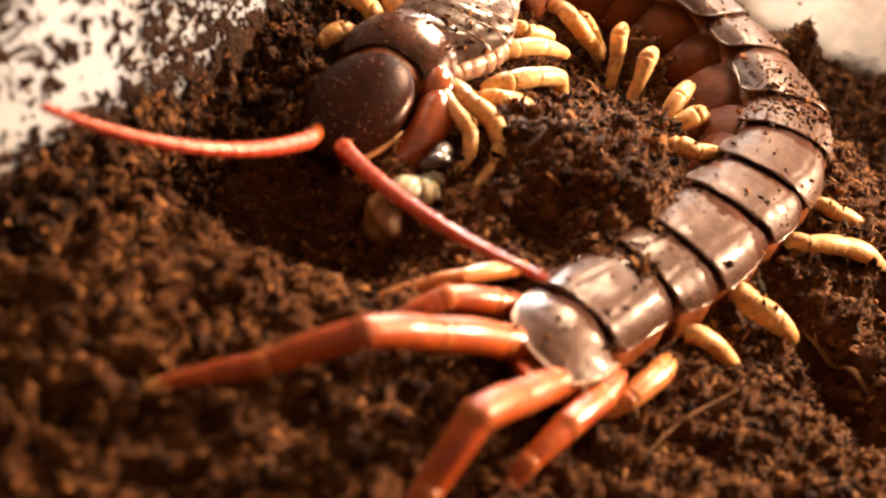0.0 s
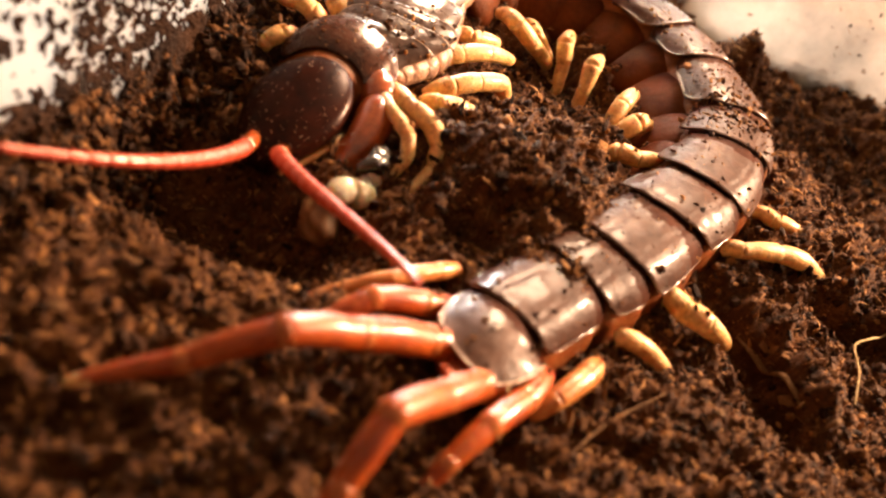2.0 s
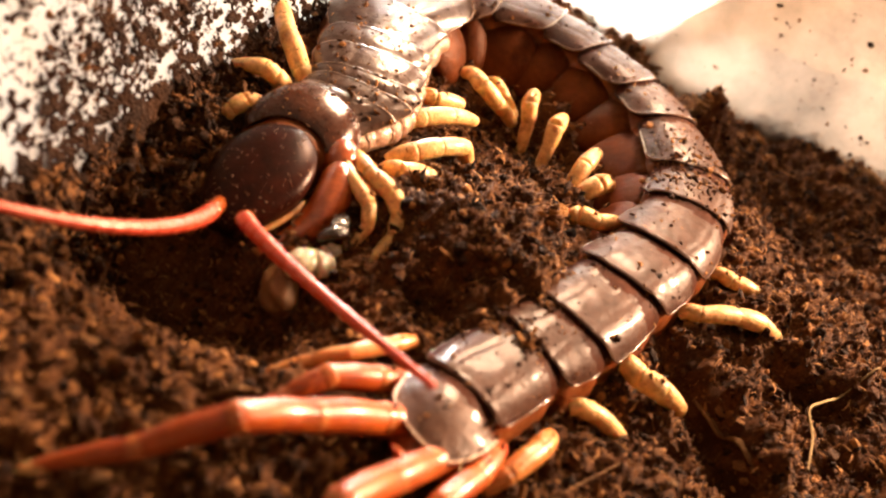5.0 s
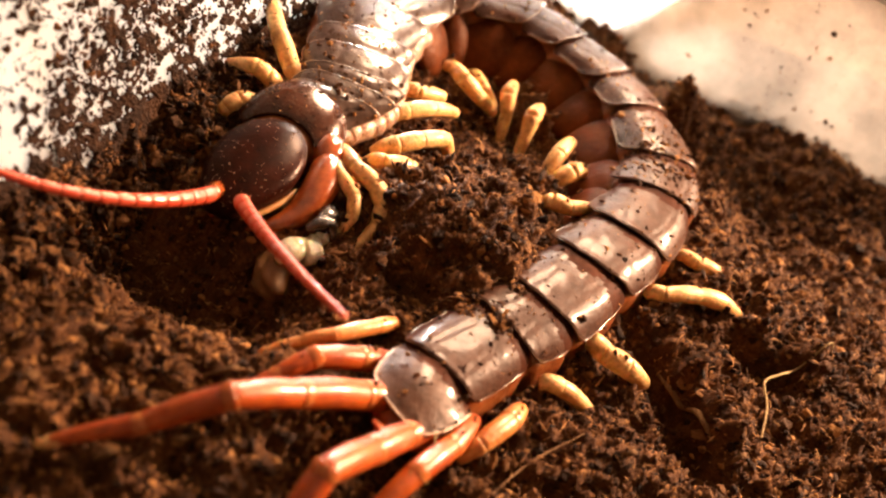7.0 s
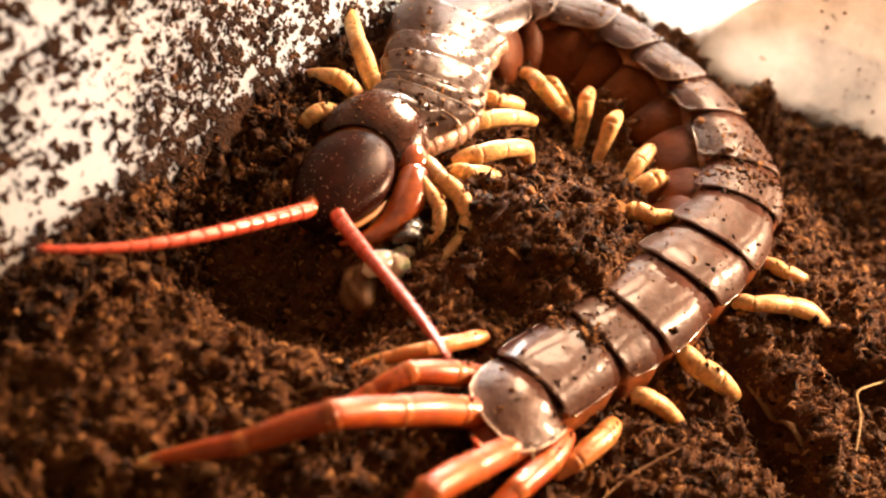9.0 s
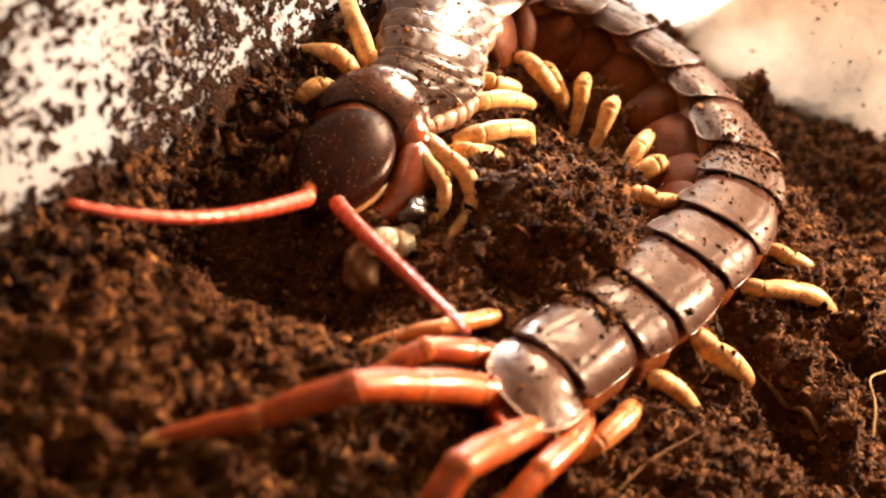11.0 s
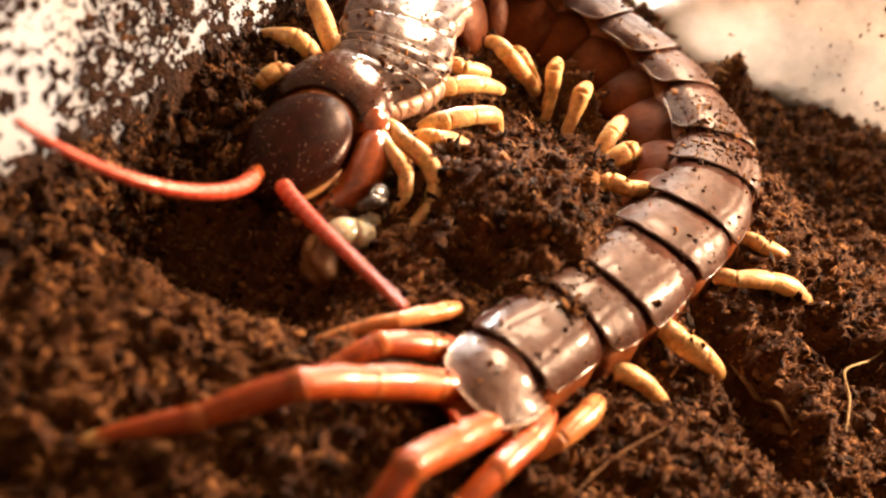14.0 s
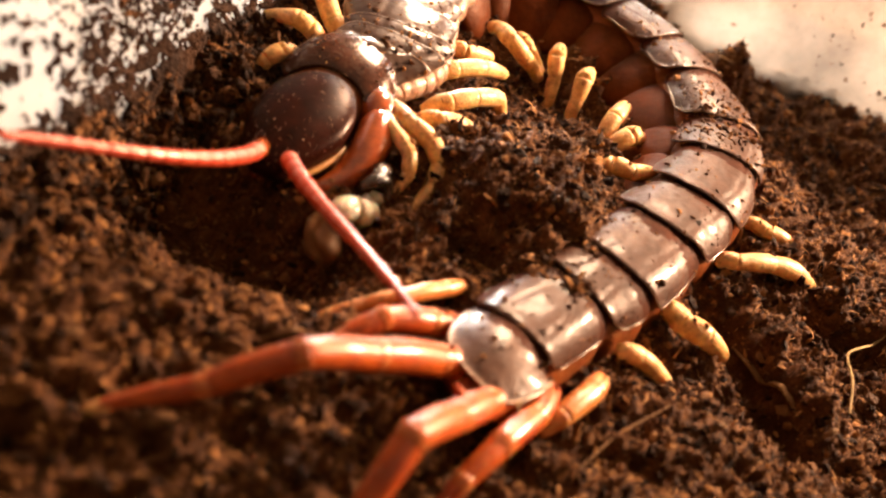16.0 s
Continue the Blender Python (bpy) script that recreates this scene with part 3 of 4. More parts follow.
def head_mesh():
    rings, sides = 22, 40
    v, f = [], []
    for r in range(rings):
        lat = -math.pi / 2 + math.pi * r / (rings - 1)
        for k in range(sides):
            w = 2 * math.pi * k / sides
            cx, sy, z = math.cos(w) * math.cos(lat), math.sin(w) * math.cos(lat), math.sin(lat)
            flat = math.copysign(abs(z) ** (0.62 if z > 0 else 0.8), z)
            widen = 1.0 - 0.12 * cx - 0.05 * cx * cx
            notch = 0.5 * math.exp(-(sy / 0.16) ** 2) * max(cx, 0)
            if sy < 0:
                widen *= 0.94 - 0.20 * max(cx, 0)
            x, y = 1.8 + 8.9 * (cx + 1) - notch, 0.6 + 5.95 * sy * widen
            zz = 2.0 + 2.9 * flat - 0.24 * x - 0.10 * y
            v.append(H_FWD * x + H_SIDE * y + np.array((0, 0, zz)))
    for r in range(rings - 1):
        for k in range(sides):
            j = (k + 1) % sides
            f.append((r * sides + k, r * sides + j, (r + 1) * sides + j, (r + 1) * sides + k))
    return mesh_from("head", np.array(v) * MM, f, HEAD)


head = part("head", head_mesh(), centipede, "dark brown rounded head shield", Matrix.Translation((PIVOT - ROOT_MM) * MM))


def on_head(x, y, z):
    return H_FWD * x + H_SIDE * y + np.array((0, 0, z))


def head_dust():
    """Fine pale dust on the top of the head shield, as little chips in one mesh."""
    shell = [v.co.copy() for v in head.data.vertices]
    q = random.Random(5)
    v, f = [], []
    for n in range(260):
        # rings 12 to 20 of the shield, as often as each is wide
        ring, k = 12 + int(9 * (1 - math.sqrt(1 - 0.98 * q.random()))), q.randrange(40)
        c, d, e = shell[ring * 40 + k], shell[ring * 40 + (k + 1) % 40], shell[(ring + 1) * 40 + k]
        c = c + (d - c) * 0.5 * q.random() + (e - c) * 0.5 * q.random()
        r, w = 0.00005 + 0.00009 * q.random() ** 2, 6.28 * q.random()
        for h in range(3):
            v.append((c.x + r * math.cos(w + 2.09 * h), c.y + r * math.sin(w + 2.09 * h), c.z))
        v.append((c.x, c.y, c.z + r * 0.8 + 0.00005))
        i = len(v) - 4
        f += [(i, i + 1, i + 3), (i + 1, i + 2, i + 3), (i + 2, i, i + 3)]
    part("dust", mesh_from("dust", v, f, RIM, False), head, "fine pale dust on the head")


head_dust()


for sgn in (1, -1):
    if sgn > 0:
        coxa = [(*on_head(-1.0, 2.6, -2.4), 1.6), (*on_head(1.5, 3.0, -2.6), 1.9), (*on_head(3.5, 3.2, -2.8), 1.8)]
        jaw = [(*on_head(3.0, 3.2, -2.8), 1.8), (*on_head(5.5, 3.4, -3.0), 2.2), (*on_head(9.5, 4.0, -3.4), 2.1), (*on_head(14.0, 3.8, -4.6), 1.5), (*on_head(16.8, 1.6, -5.6), 0.35)]
    else:
        coxa = [(*on_head(-3.0, -3.0, 0.0), 1.6), (*on_head(-1.2, -4.4, 0.5), 2.2), (*on_head(0.4, -5.4, 0.5), 2.4), (*on_head(2.0, -6.1, 0.1), 2.0)]
        jaw = [(*on_head(1.8, -6.0, 0.0), 1.8), (*on_head(3.2, -6.8, 0.1), 2.45), (*on_head(6.0, -7.5, -0.4), 2.5), (*on_head(8.8, -7.6, -1.4), 2.25), (*on_head(11.6, -7.0, -2.9), 1.75), (*on_head(14.2, -5.4, -3.9), 1.1), (*on_head(16.2, -3.0, -5.0), 0.3)]
    claw = part("forcipule", tube("forcipule", coxa, JAW, np.zeros(3), 18, 20), head, "glossy amber poison claw")
    part("fang", tube("fang", jaw, JAW, np.zeros(3), 18, 34), claw, "curved amber fang")
    band = []
    for cx, r in ((-0.15, 0.1), (0.02, 0.38), (0.2, 0.46), (0.4, 0.46), (0.6, 0.36), (0.78, 0.12)):
        narrow = (1.0 - 0.12 * cx - 0.05 * cx * cx) * (0.94 - 0.20 * max(cx, 0) if sgn < 0 else 1.0)
        x, y = 1.8 + 8.9 * (cx + 1), 0.6 + sgn * (5.95 * math.sqrt(1 - cx * cx) * narrow + (0.25 if sgn < 0 else -1.2))
        band.append((*on_head(x, y, 1.1 - 0.24 * x - 0.10 * y), r))
    part("mouth_edge", tube("mouth_edge", band, TAN, np.zeros(3), 10, 20), head, "tan mouth edge")

LEG_POINTS = []

# legs: rows of joints with radii; each joint to joint is an article of its own
def build_leg(joints, mat, label=""):
    """A leg of articles, each swollen at its ends and slightly bent, the last one clawed."""
    j = np.array(joints, float)
    parent = centipede
    for n in range(len(j) - 1):
        a, b = j[n], j[n + 1]
        d = b[:3] - a[:3]
        sag = np.array((0, 0, 0.05 * np.linalg.norm(d)))
        for u in np.linspace(0, 1, 16):
            LEG_POINTS.append(a[:3] + d * u + np.array((0.35 * math.sin(9 * u + n), 0.35 * math.cos(7 * u), 0.9)) * (a[3] * (1 - u) + b[3] * u) * 0.97)
        rows = [(*(a[:3] - d * (0.06 if n else 0.35) - np.array((0, 0, 0.0 if n else 0.8))), a[3] * (0.90 if n else 0.85)), (*(a[:3] + d * 0.10), a[3] * 0.96), (*(a[:3] + d * 0.5 + sag * 0.5), (a[3] + b[3]) * 0.51),
                (*(a[:3] + d * 0.92), b[3] * 1.0), (*(b[:3] + d * 0.05), b[3] * 0.88)]
        if n == len(j) - 2:
            rows[-1] = (*b[:3], b[3] * 0.45)
        if parent is centipede:
            parent = part("leg", tube("leg", rows, mat, ROOT_MM, 12, 14), centipede, label)
        else:
            part("leg_article", tube("leg_article", rows, mat, ROOT_MM, 12, 14), parent)
        if mat is ORANGE and 0 < n:
            e = d / np.linalg.norm(d)
            ring = [(*(a[:3] + e * h), a[3] * r) for h, r in ((-0.7, 0.96), (-0.3, 1.004), (0.3, 1.004), (0.7, 0.96))]
            part("joint_ring", tube("joint_ring", ring, AMBER, ROOT_MM, 14, 8), parent, "paler amber joint")
        if mat is ORANGE and n == len(j) - 2:
            tip = [(*(a[:3] + d * u), r) for u, r in ((0.72, (a[3] * 0.28 + b[3] * 0.72) * 1.10), (0.88, b[3] * 1.28), (1.03, b[3] * 0.5))]
            part("claw", tube("claw", tip, YELLOW, ROOT_MM, 10, 10), parent, "yellowish leg tip")


def yellow(*joints):
    build_leg([(x, y, z, r * 1.02) for x, y, z, r in joints], YELLOW)


yellow((73.3, 99.0, 4.5, 1.1), (75.4, 99.2, 4.0, 1.2), (79.0, 99.8, 2.0, 1.1), (82.7, 100.4, -1.0, 0.75))
yellow((79.9, 108.6, 4.5, 1.4), (81.8, 106.2, 5.0, 1.5), (85.1, 105.6, 4.5, 1.5), (89.8, 106.5, 1.2, 1.0))
yellow((90.2, 121.0, 5.0, 1.1), (91.8, 120.7, 5.4, 1.15), (97.6, 122.8, 5.4, 1.3), (102.3, 124.0, 4.5, 1.35), (107.6, 125.0, 1.0, 1.05))
yellow((96.4, 131.0, 5.0, 1.0), (98.3, 130.2, 5.0, 1.15), (102.0, 130.4, 4.4, 1.1), (106.7, 131.5, 2.5, 0.75))
yellow((78.9, 149.5, 4.0, 1.2), (76.9, 145.8, 4.0, 1.35), (75.8, 143.1, 2.0, 1.15), (74.9, 141.1, -1.0, 0.85))
yellow((80.6, 143.9, 4.0, 1.2), (78.6, 141.8, 4.5, 1.5), (76.7, 140.5, 3.0, 1.3), (75.0, 139.3, 0.0, 0.9))
yellow((81.6, 134.3, 5.0, 1.0), (77.6, 132.6, 5.2, 1.2), (75.0, 133.1, 5.0, 1.35), (73.5, 133.9, 2.5, 0.9))
yellow((74.4, 156.9, 3.2, 1.0), (72.6, 152.8, 4.0, 1.4), (72.6, 150.9, 1.5, 1.05), (72.4, 149.0, -2.5, 0.8))
yellow((69.9, 161.2, 2.8, 1.0), (68.7, 157.2, 3.5, 1.3), (69.5, 155.7, 1.0, 1.05), (69.9, 153.3, -3.0, 0.8))
yellow((58.9, 158.6, 4.0, 1.1), (60.5, 155.8, 4.5, 1.3), (63.7, 155.8, 2.5, 1.25), (68.6, 158.5, -2.0, 0.9))
yellow((63.6, 161.8, 2.0, 0.9), (64.6, 158.7, 2.5, 1.0), (68.3, 158.4, -1.0, 0.75))
yellow((51.4, 149.5, 3.5, 1.1), (53.6, 149.1, 4.0, 1.2), (58.3, 152.0, 2.5, 0.95))
yellow((50.0, 141.3, 4.5, 1.2), (51.7, 142.4, 5.0, 1.3), (55.7, 145.0, 5.0, 1.2), (60.5, 149.2, 2.5, 0.8))
yellow((48.4, 132.1, 5.0, 1.2), (50.6, 133.0, 6.0, 1.35), (53.7, 135.0, 6.5, 1.3), (57.6, 138.2, 5.5, 1.2), (60.3, 139.0, 1.0, 0.7))
yellow((47.4, 129.1, 5.0, 1.1), (48.8, 128.1, 6.0, 1.25), (52.4, 130.1, 5.0, 1.3), (57.6, 133.6, 1.5, 0.4))
yellow((42.6, 128.6, 5.6, 1.0), (44.5, 123.6, 7.5, 1.15), (47.5, 121.3, 7.5, 1.25), (49.2, 119.7, 6.0, 1.15), (49.2, 117.4, 4.0, 0.95), (46.6, 113.4, 2.0, 0.4))
yellow((40.6, 127.4, 5.4, 0.85), (42.6, 121.9, 7.0, 0.95), (45.1, 119.0, 6.5, 0.95), (45.6, 116.9, 5.0, 0.85), (44.6, 115.1, 3.0, 0.6), (43.6, 113.6, 1.5, 0.3))
yellow((46.2, 124.0, 5.4, 0.8), (48.9, 122.3, 6.3, 1.0), (50.4, 119.9, 4.5, 0.9), (50.3, 118.4, 2.0, 0.4))
yellow((35.6, 140.6, 4.6, 1.2), (33.6, 142.0, 6.0, 1.4), (30.6, 146.1, 8.0, 1.3), (28.2, 154.0, 7.5, 1.05), (25.9, 164.7, 5.0, 0.5))
yellow((32.9, 138.1, 4.6, 1.1), (30.5, 137.8, 6.5, 1.25), (28.7, 138.0, 7.0, 1.2), (24.3, 141.0, 3.5, 0.5))
yellow((29.9, 133.5, 4.6, 1.1), (27.6, 131.1, 6.0, 1.2), (26.4, 130.0, 5.0, 1.1), (25.8, 130.6, 1.0, 0.6))
yellow((40.5, 160.5, 3.0, 1.2), (36.6, 164.4, 4.2, 1.3), (37.4, 169.9, 5.0, 1.1), (40.0, 180.0, 3.4, 0.6))

TAIL = "smooth orange-red trailing tail leg"
build_leg([(53.4, 88.6, 5.4, 1.7), (48.8, 86.2, 7.4, 1.85), (40.8, 80.9, 11.2, 1.75), (33.1, 75.6, 14.3, 1.55), (25.6, 72.9, 9.8, 1.2), (15.9, 70.7, 4.6, 0.45)], ORANGE, TAIL)
build_leg([(57.6, 86.4, 5.4, 1.6), (54.2, 82.2, 7.6, 1.7), (49.4, 76.6, 10.6, 1.75), (43.5, 69.2, 15.1, 1.6), (40.8, 63.4, 10.6, 1.3), (37.8, 57.6, 4.8, 0.5)], ORANGE, TAIL)
build_leg([(52.9, 94.4, 4.8, 1.4), (48.4, 92.2, 6.5, 1.55), (42.5, 89.1, 8.0, 1.35), (38.8, 86.4, 6.4, 1.0), (33.8, 82.6, 4.0, 0.4)], ORANGE, "orange leg beside the tail")
build_leg([(53.6, 102.0, 4.0, 0.9), (49.9, 98.6, 5.5, 1.05), (45.1, 95.1, 6.0, 0.95), (41.4, 94.0, 4.4, 0.8), (37.0, 92.2, 2.2, 0.5)], AMBER_LEG, "brownish-orange leg half under the soil")
build_leg([(62.7, 88.2, 5.0, 1.4), (60.0, 83.4, 6.4, 1.55), (55.5, 77.3, 8.0, 1.4), (52.0, 72.9, 6.2, 1.1), (49.6, 69.5, 3.2, 0.4)], ORANGE, "orange leg beside the tail")
build_leg([(69.2, 92.6, 4.8, 1.3), (67.5, 89.7, 5.6, 1.45), (64.0, 85.5, 5.5, 1.25), (61.9, 83.8, 3.4, 0.7)], AMBER_LEG, "amber leg beside the tail")
spur = [(50.6, 78.4, 9.8, 0.6), (49.8, 79.2, 11.1, 0.5), (48.9, 79.7, 11.7, 0.12)]
part("tail_spur", tube("tail_spur", spur, ORANGE, ROOT_MM, 8, 8), centipede, "small pale spur")

# antennae: rows of seconds, heading, two bends, rise and change of rise in degrees
ANTENNA_LONG, ARTICLES = 36.0, 16
LEFT_SWEEP = [
    (0, 243.5, -33.4, -21.9, 20.8, -5.7),
    (0.5, 251.4, -86.4, 21.8, 18.3, -10),
    (1, 249.3, -35, -33.5, 22.5, -7),
    (1.5, 247.7, -44.2, 9, 22, -7.8),
    (2, 252.9, -58.8, 19.1, 23, -6.7),
    (2.5, 260.2, -80.7, 23, 23.9, -6.4),
    (3, 267, -83.1, 11.5, 25.3, -6.2),
    (3.5, 261.2, -91.8, 38.6, 24.8, -5.2),
    (4, 267.2, -107.3, 45.2, 27.5, -2.6),
    (6.5, 235.3, -26.8, -7.6, 18.6, -11.3),
    (7, 236.6, -46.4, -16, 20.1, -9.1),
    (7.5, 244.5, -68.9, 17.4, 24.2, -4),
    (8, 233.6, -12.2, -15.8, 17.8, -12.3),
    (8.5, 230.3, 8.2, -41, 18.8, -9.6),
    (9, 230.3, 4.6, -35.7, 15.9, -14.3),
    (11.5, 241.1, -17, -39.9, 22.9, -8),
    (12, 240.9, -62.7, -8.3, 22.6, -4.2),
    (12.5, 247.6, -59.5, 5.7, 25.2, -6.8),
    (13, 248.9, -89.1, 43.3, 22, -7.3),
    (13.5, 249.6, -51.6, -15.2, 24.9, -4.8),
    (14, 256.1, -63.2, -16, 26.5, -4.4),
    (14.5, 249.9, -51.3, -18.9, 25.7, -7.4),
    (15, 246.6, -88, 32.5, 21, -7.1),
    (15.5, 257.7, -106.8, 21.8, 23.9, -6.3),
    (16, 249.4, -84.2, 52.1, 22.6, -6.7),
]
RIGHT_SWEEP = [
    (0, -73, 30.2, 1.5, 24, -0),
    (0.5, -69.2, 43.6, -20.6, 27.6, 2.7),
    (1, -69.4, 53.8, -33.1, 27.6, 2.5),
    (1.5, -80.1, 45.1, -37.1, 26.7, -0.1),
    (2, -73.6, 37.9, -37.7, 25.8, -0.3),
    (2.5, -72.7, 45.6, -30.5, 22.1, -4.4),
    (3, -77.1, 56, -42.2, 21.3, -3.8),
    (3.5, -71.8, 63.7, -36.9, 21.3, -5.8),
    (4, -62.4, 60.1, -34.9, 19.6, -9.8),
    (6.5, -72.9, -1.2, -1.1, 26.1, 5),
    (7, -75.5, 12.3, -4.7, 27.2, 3.2),
    (7.5, -72.9, 10.2, -3.4, 26.6, 1.5),
    (8, -73.5, 13.9, -14.7, 25.6, 2.4),
    (8.5, -77.4, 20.2, -15.3, 25.2, 0.2),
    (9, -75.5, 23.6, -26.4, 25.1, 0.1),
    (11.5, -78.7, 33.3, -29, 25.8, 2.2),
    (12, -72.2, 45.2, -22.4, 26.7, 3.2),
    (12.5, -82, 31.3, -34.1, 26.8, 2.9),
    (13, -75.7, 33.4, -32.6, 20, -6.9),
    (13.5, -63.6, 7.6, 14.5, 25.7, 1.2),
    (14, -75.8, 14.7, -15.5, 26.4, 3.7),
    (14.5, -80.7, 8.5, -7.1, 24.4, -1.7),
    (15, -75.2, 13.4, -9.6, 27.4, 3.1),
    (15.5, -75.3, 56.9, -18.1, 27.2, 5),
    (16, -79.9, 41.4, -34.1, 22.7, -2.9),
]
# seconds, nod and turn of the head in degrees
HEAD_NOD = [
    (0, -2.1, -1.4),
    (0.5, -2.6, -0.4),
    (1, -0.5, 1.7),
    (1.5, -4.6, 1.4),
    (2, -4.5, -0.9),
    (2.5, 1.3, -1.4),
    (3, 5, -0.9),
    (3.5, -0.1, 0),
    (4, 0.2, -0.4),
    (6.5, -1.5, 0.1),
    (7, 4.3, -0.6),
    (7.5, 1.4, -0.8),
    (8, 3.6, 0.9),
    (8.5, 1.5, 1.5),
    (9, 5.7, 2.7),
    (11.5, -1.1, 3.3),
    (12, 0.3, 0.6),
    (12.5, -2.1, 0.3),
    (13, -4.3, -0.5),
    (13.5, -1.1, 2.2),
    (14, -0.2, -0.7),
    (14.5, -3.2, -1.8),
    (15, -1.2, -0.6),
    (15.5, 3, -2),
    (16, 2.1, -0.8),
]
BASE_REST = {"left": np.array((27.1, 109.75, 6.0)), "right": np.array((30.9, 110.25, 6.0))}


def article_mesh(n):
    """One bead of an antenna, along its own x axis."""
    u = n / (ARTICLES - 1)
    r, long = 1.06 * (1 - u) + 0.42 * u, ANTENNA_LONG / ARTICLES
    rows = [(-0.05 * long, 0, 0, r * 0.90), (0.12 * long, 0, 0, r * 0.95), (0.55 * long, 0, 0, r * 0.99), (0.9 * long, 0, 0, r * 0.98), (1.03 * long, 0, 0, r * 0.86)]
    if n == ARTICLES - 1:
        rows[-1] = (1.1 * long, 0, 0, r * 0.3)
    return tube("antenna_article", rows, RED, np.zeros(3), 12, 9)


for side, sgn in (("left", 1), ("right", -1)):
    foot = BASE_REST[side] - PIVOT
    scape = [(*on_head(15.6, 0.6 + 1.9 * sgn, -1.9), 1.0), (*(0.4 * on_head(15.6, 0.6 + 1.9 * sgn, -1.9) + 0.6 * foot), 1.12), (*foot, 1.05)]
    part("antenna_socket", tube("antenna_socket", scape, JAW, np.zeros(3), 12, 10), head, "dark amber antenna base")

ANTENNAE = {}
for side in ("left", "right"):
    base = part("antenna", article_mesh(0), centipede, "long beaded red antenna")
    ANTENNAE[side] = [base] + [part("antenna_article", article_mesh(n), base) for n in range(1, ARTICLES)]

# ---- prey ----
prey = tagged(new("prey_insect"), "pale glistening remains of an insect under the centipede's jaws", "insect")
PREY_MM = np.array((38.0, 106.0, 2.0))
prey.location = tuple(PREY_MM * MM)
def lump(name, centre, size, mat, seed, label=""):
    """An uneven soft blob; size: its half lengths in mm."""
    q = np.random.RandomState(seed)
    w = q.rand(6, 3) * 4 - 2
    v, f, rings, sides = [], [], 14, 20
    for r in range(rings):
        lat = math.pi * (r / (rings - 1) - 0.5)
        for k in range(sides):
            a = 2 * math.pi * k / sides
            d = np.array((math.cos(lat) * math.cos(a), math.cos(lat) * math.sin(a), math.sin(lat)))
            rough = 1 + 0.085 * sum(math.sin(3.1 * float(d @ ww) + n) for n, ww in enumerate(w)) * 0.8
            v.append(np.array(centre) + d * rough * np.array(size))
    for r in range(rings - 1):
        for k in range(sides):
            j = (k + 1) % sides
            f.append((r * sides + k, r * sides + j, (r + 1) * sides + j, (r + 1) * sides + k))
    return part(name, mesh_from(name, (np.array(v) - PREY_MM) * MM, f, mat), prey, label)


# The abdomen's tan is darkened to stand in for the shadow under the head.
lump("abdomen", (37.6, 107.6, -0.2), (2.3, 4.2, 2.1), SHADED_PREY, 1, "dull tan abdomen, shadow put into its colour")
lump("thorax", (41.2, 110.9, 2.6), (1.9, 2.1, 1.8), PALE, 2, "wet translucent white flesh")
lump("head", (42.8, 109.8, 2.4), (0.7, 0.6, 0.6), HEAD, 3)
lump("flesh_scrap", (42.2, 113.0, 3.0), (1.0, 0.8, 0.9), PALE, 4, "wet translucent white flesh")
lump("flesh_scrap", (41.4, 114.6, 3.6), (1.2, 0.6, 0.5), WET_BLACK, 5, "wet black scrap of skin")
part("scrap", tube("scrap", [(37.4, 107.6, 2.2, 0.6), (38.4, 108.9, 3.0, 1.8), (39.4, 110.2, 3.5, 1.5), (40.2, 111.4, 3.9, 0.2)], PALE, PREY_MM, 12, 16, 0.6), prey, "pointed glassy white scrap")
part("leg", tube("leg", [(39.9, 112.4, 4.6, 0.5), (41.5, 113.4, 5.4, 0.9), (43.0, 114.0, 5.0, 0.7), (43.8, 113.0, 3.6, 0.3)], WET_BLACK, PREY_MM, 10, 14), prey, "wet black leg")
part("wing", tube("wing", [(42.6, 119.0, 4.0, 0.6), (42.6, 117.0, 4.8, 1.2), (42.0, 115.2, 5.0, 1.1), (41.0, 113.2, 4.4, 0.3)], WET_BLACK, PREY_MM, 10, 14, 0.4), prey, "shiny dark wing scrap")

# ---- loose bits: rootlets and twigs ----
GROUPS = {"wood_chip": "wood chips on the soil", "rootlet": "pale rootlets", "bark_splinter": "splinters of bark", "twig": "thin twigs"}


def bit(name, rows, mat, label, category, sides=8, rings=20, flat=1.0):
    c = np.array(rows[0][:3])
    ob = tagged(new(name, tube(name, rows, mat, c, sides, rings, flat)), label, category, group=GROUPS.get(name, ""))
    ob.location = tuple(c * MM)
    return ob


def on_soil(x, y, up, r):
    return (x, y, float(ground_height(np.array([x]), np.array([y]))[0]) + up, r)


bit("rootlet", [on_soil(121.6, 122.1, 0.6, 0.08), on_soil(118.4, 120.0, 0.9, 0.12), on_soil(115.0, 117.3, 0.9, 0.16), (110.6, 113.6, 4.0, 0.16), (107.5, 111.0, 4.2, 0.18), (107.2, 106.6, 4.0, 0.18), (105.8, 101.4, 3.4, 0.15)], ROOT, "thin pale bent rootlet lying on the soil", "root", 8, 40)
bit("bark_splinter", [on_soil(93.6, 111.6, 0.2, 0.3), on_soil(95.2, 108.2, 0.5, 0.7), on_soil(96.2, 106.0, 0.5, 0.6), on_soil(97.2, 103.4, 0.6, 0.75), on_soil(98.9, 99.4, 0.3, 0.25)], STICK, "weathered brown splinter of bark in the soil", "bark", 7, 22, 0.5)
bit("bark_splinter", [on_soil(130.5, 177.0, 0.5, 0.5), on_soil(134.5, 174.2, 1.4, 1.1), on_soil(138.4, 172.6, 0.8, 0.4)], STICK, "ragged brown splinter of bark at the tub wall", "bark")
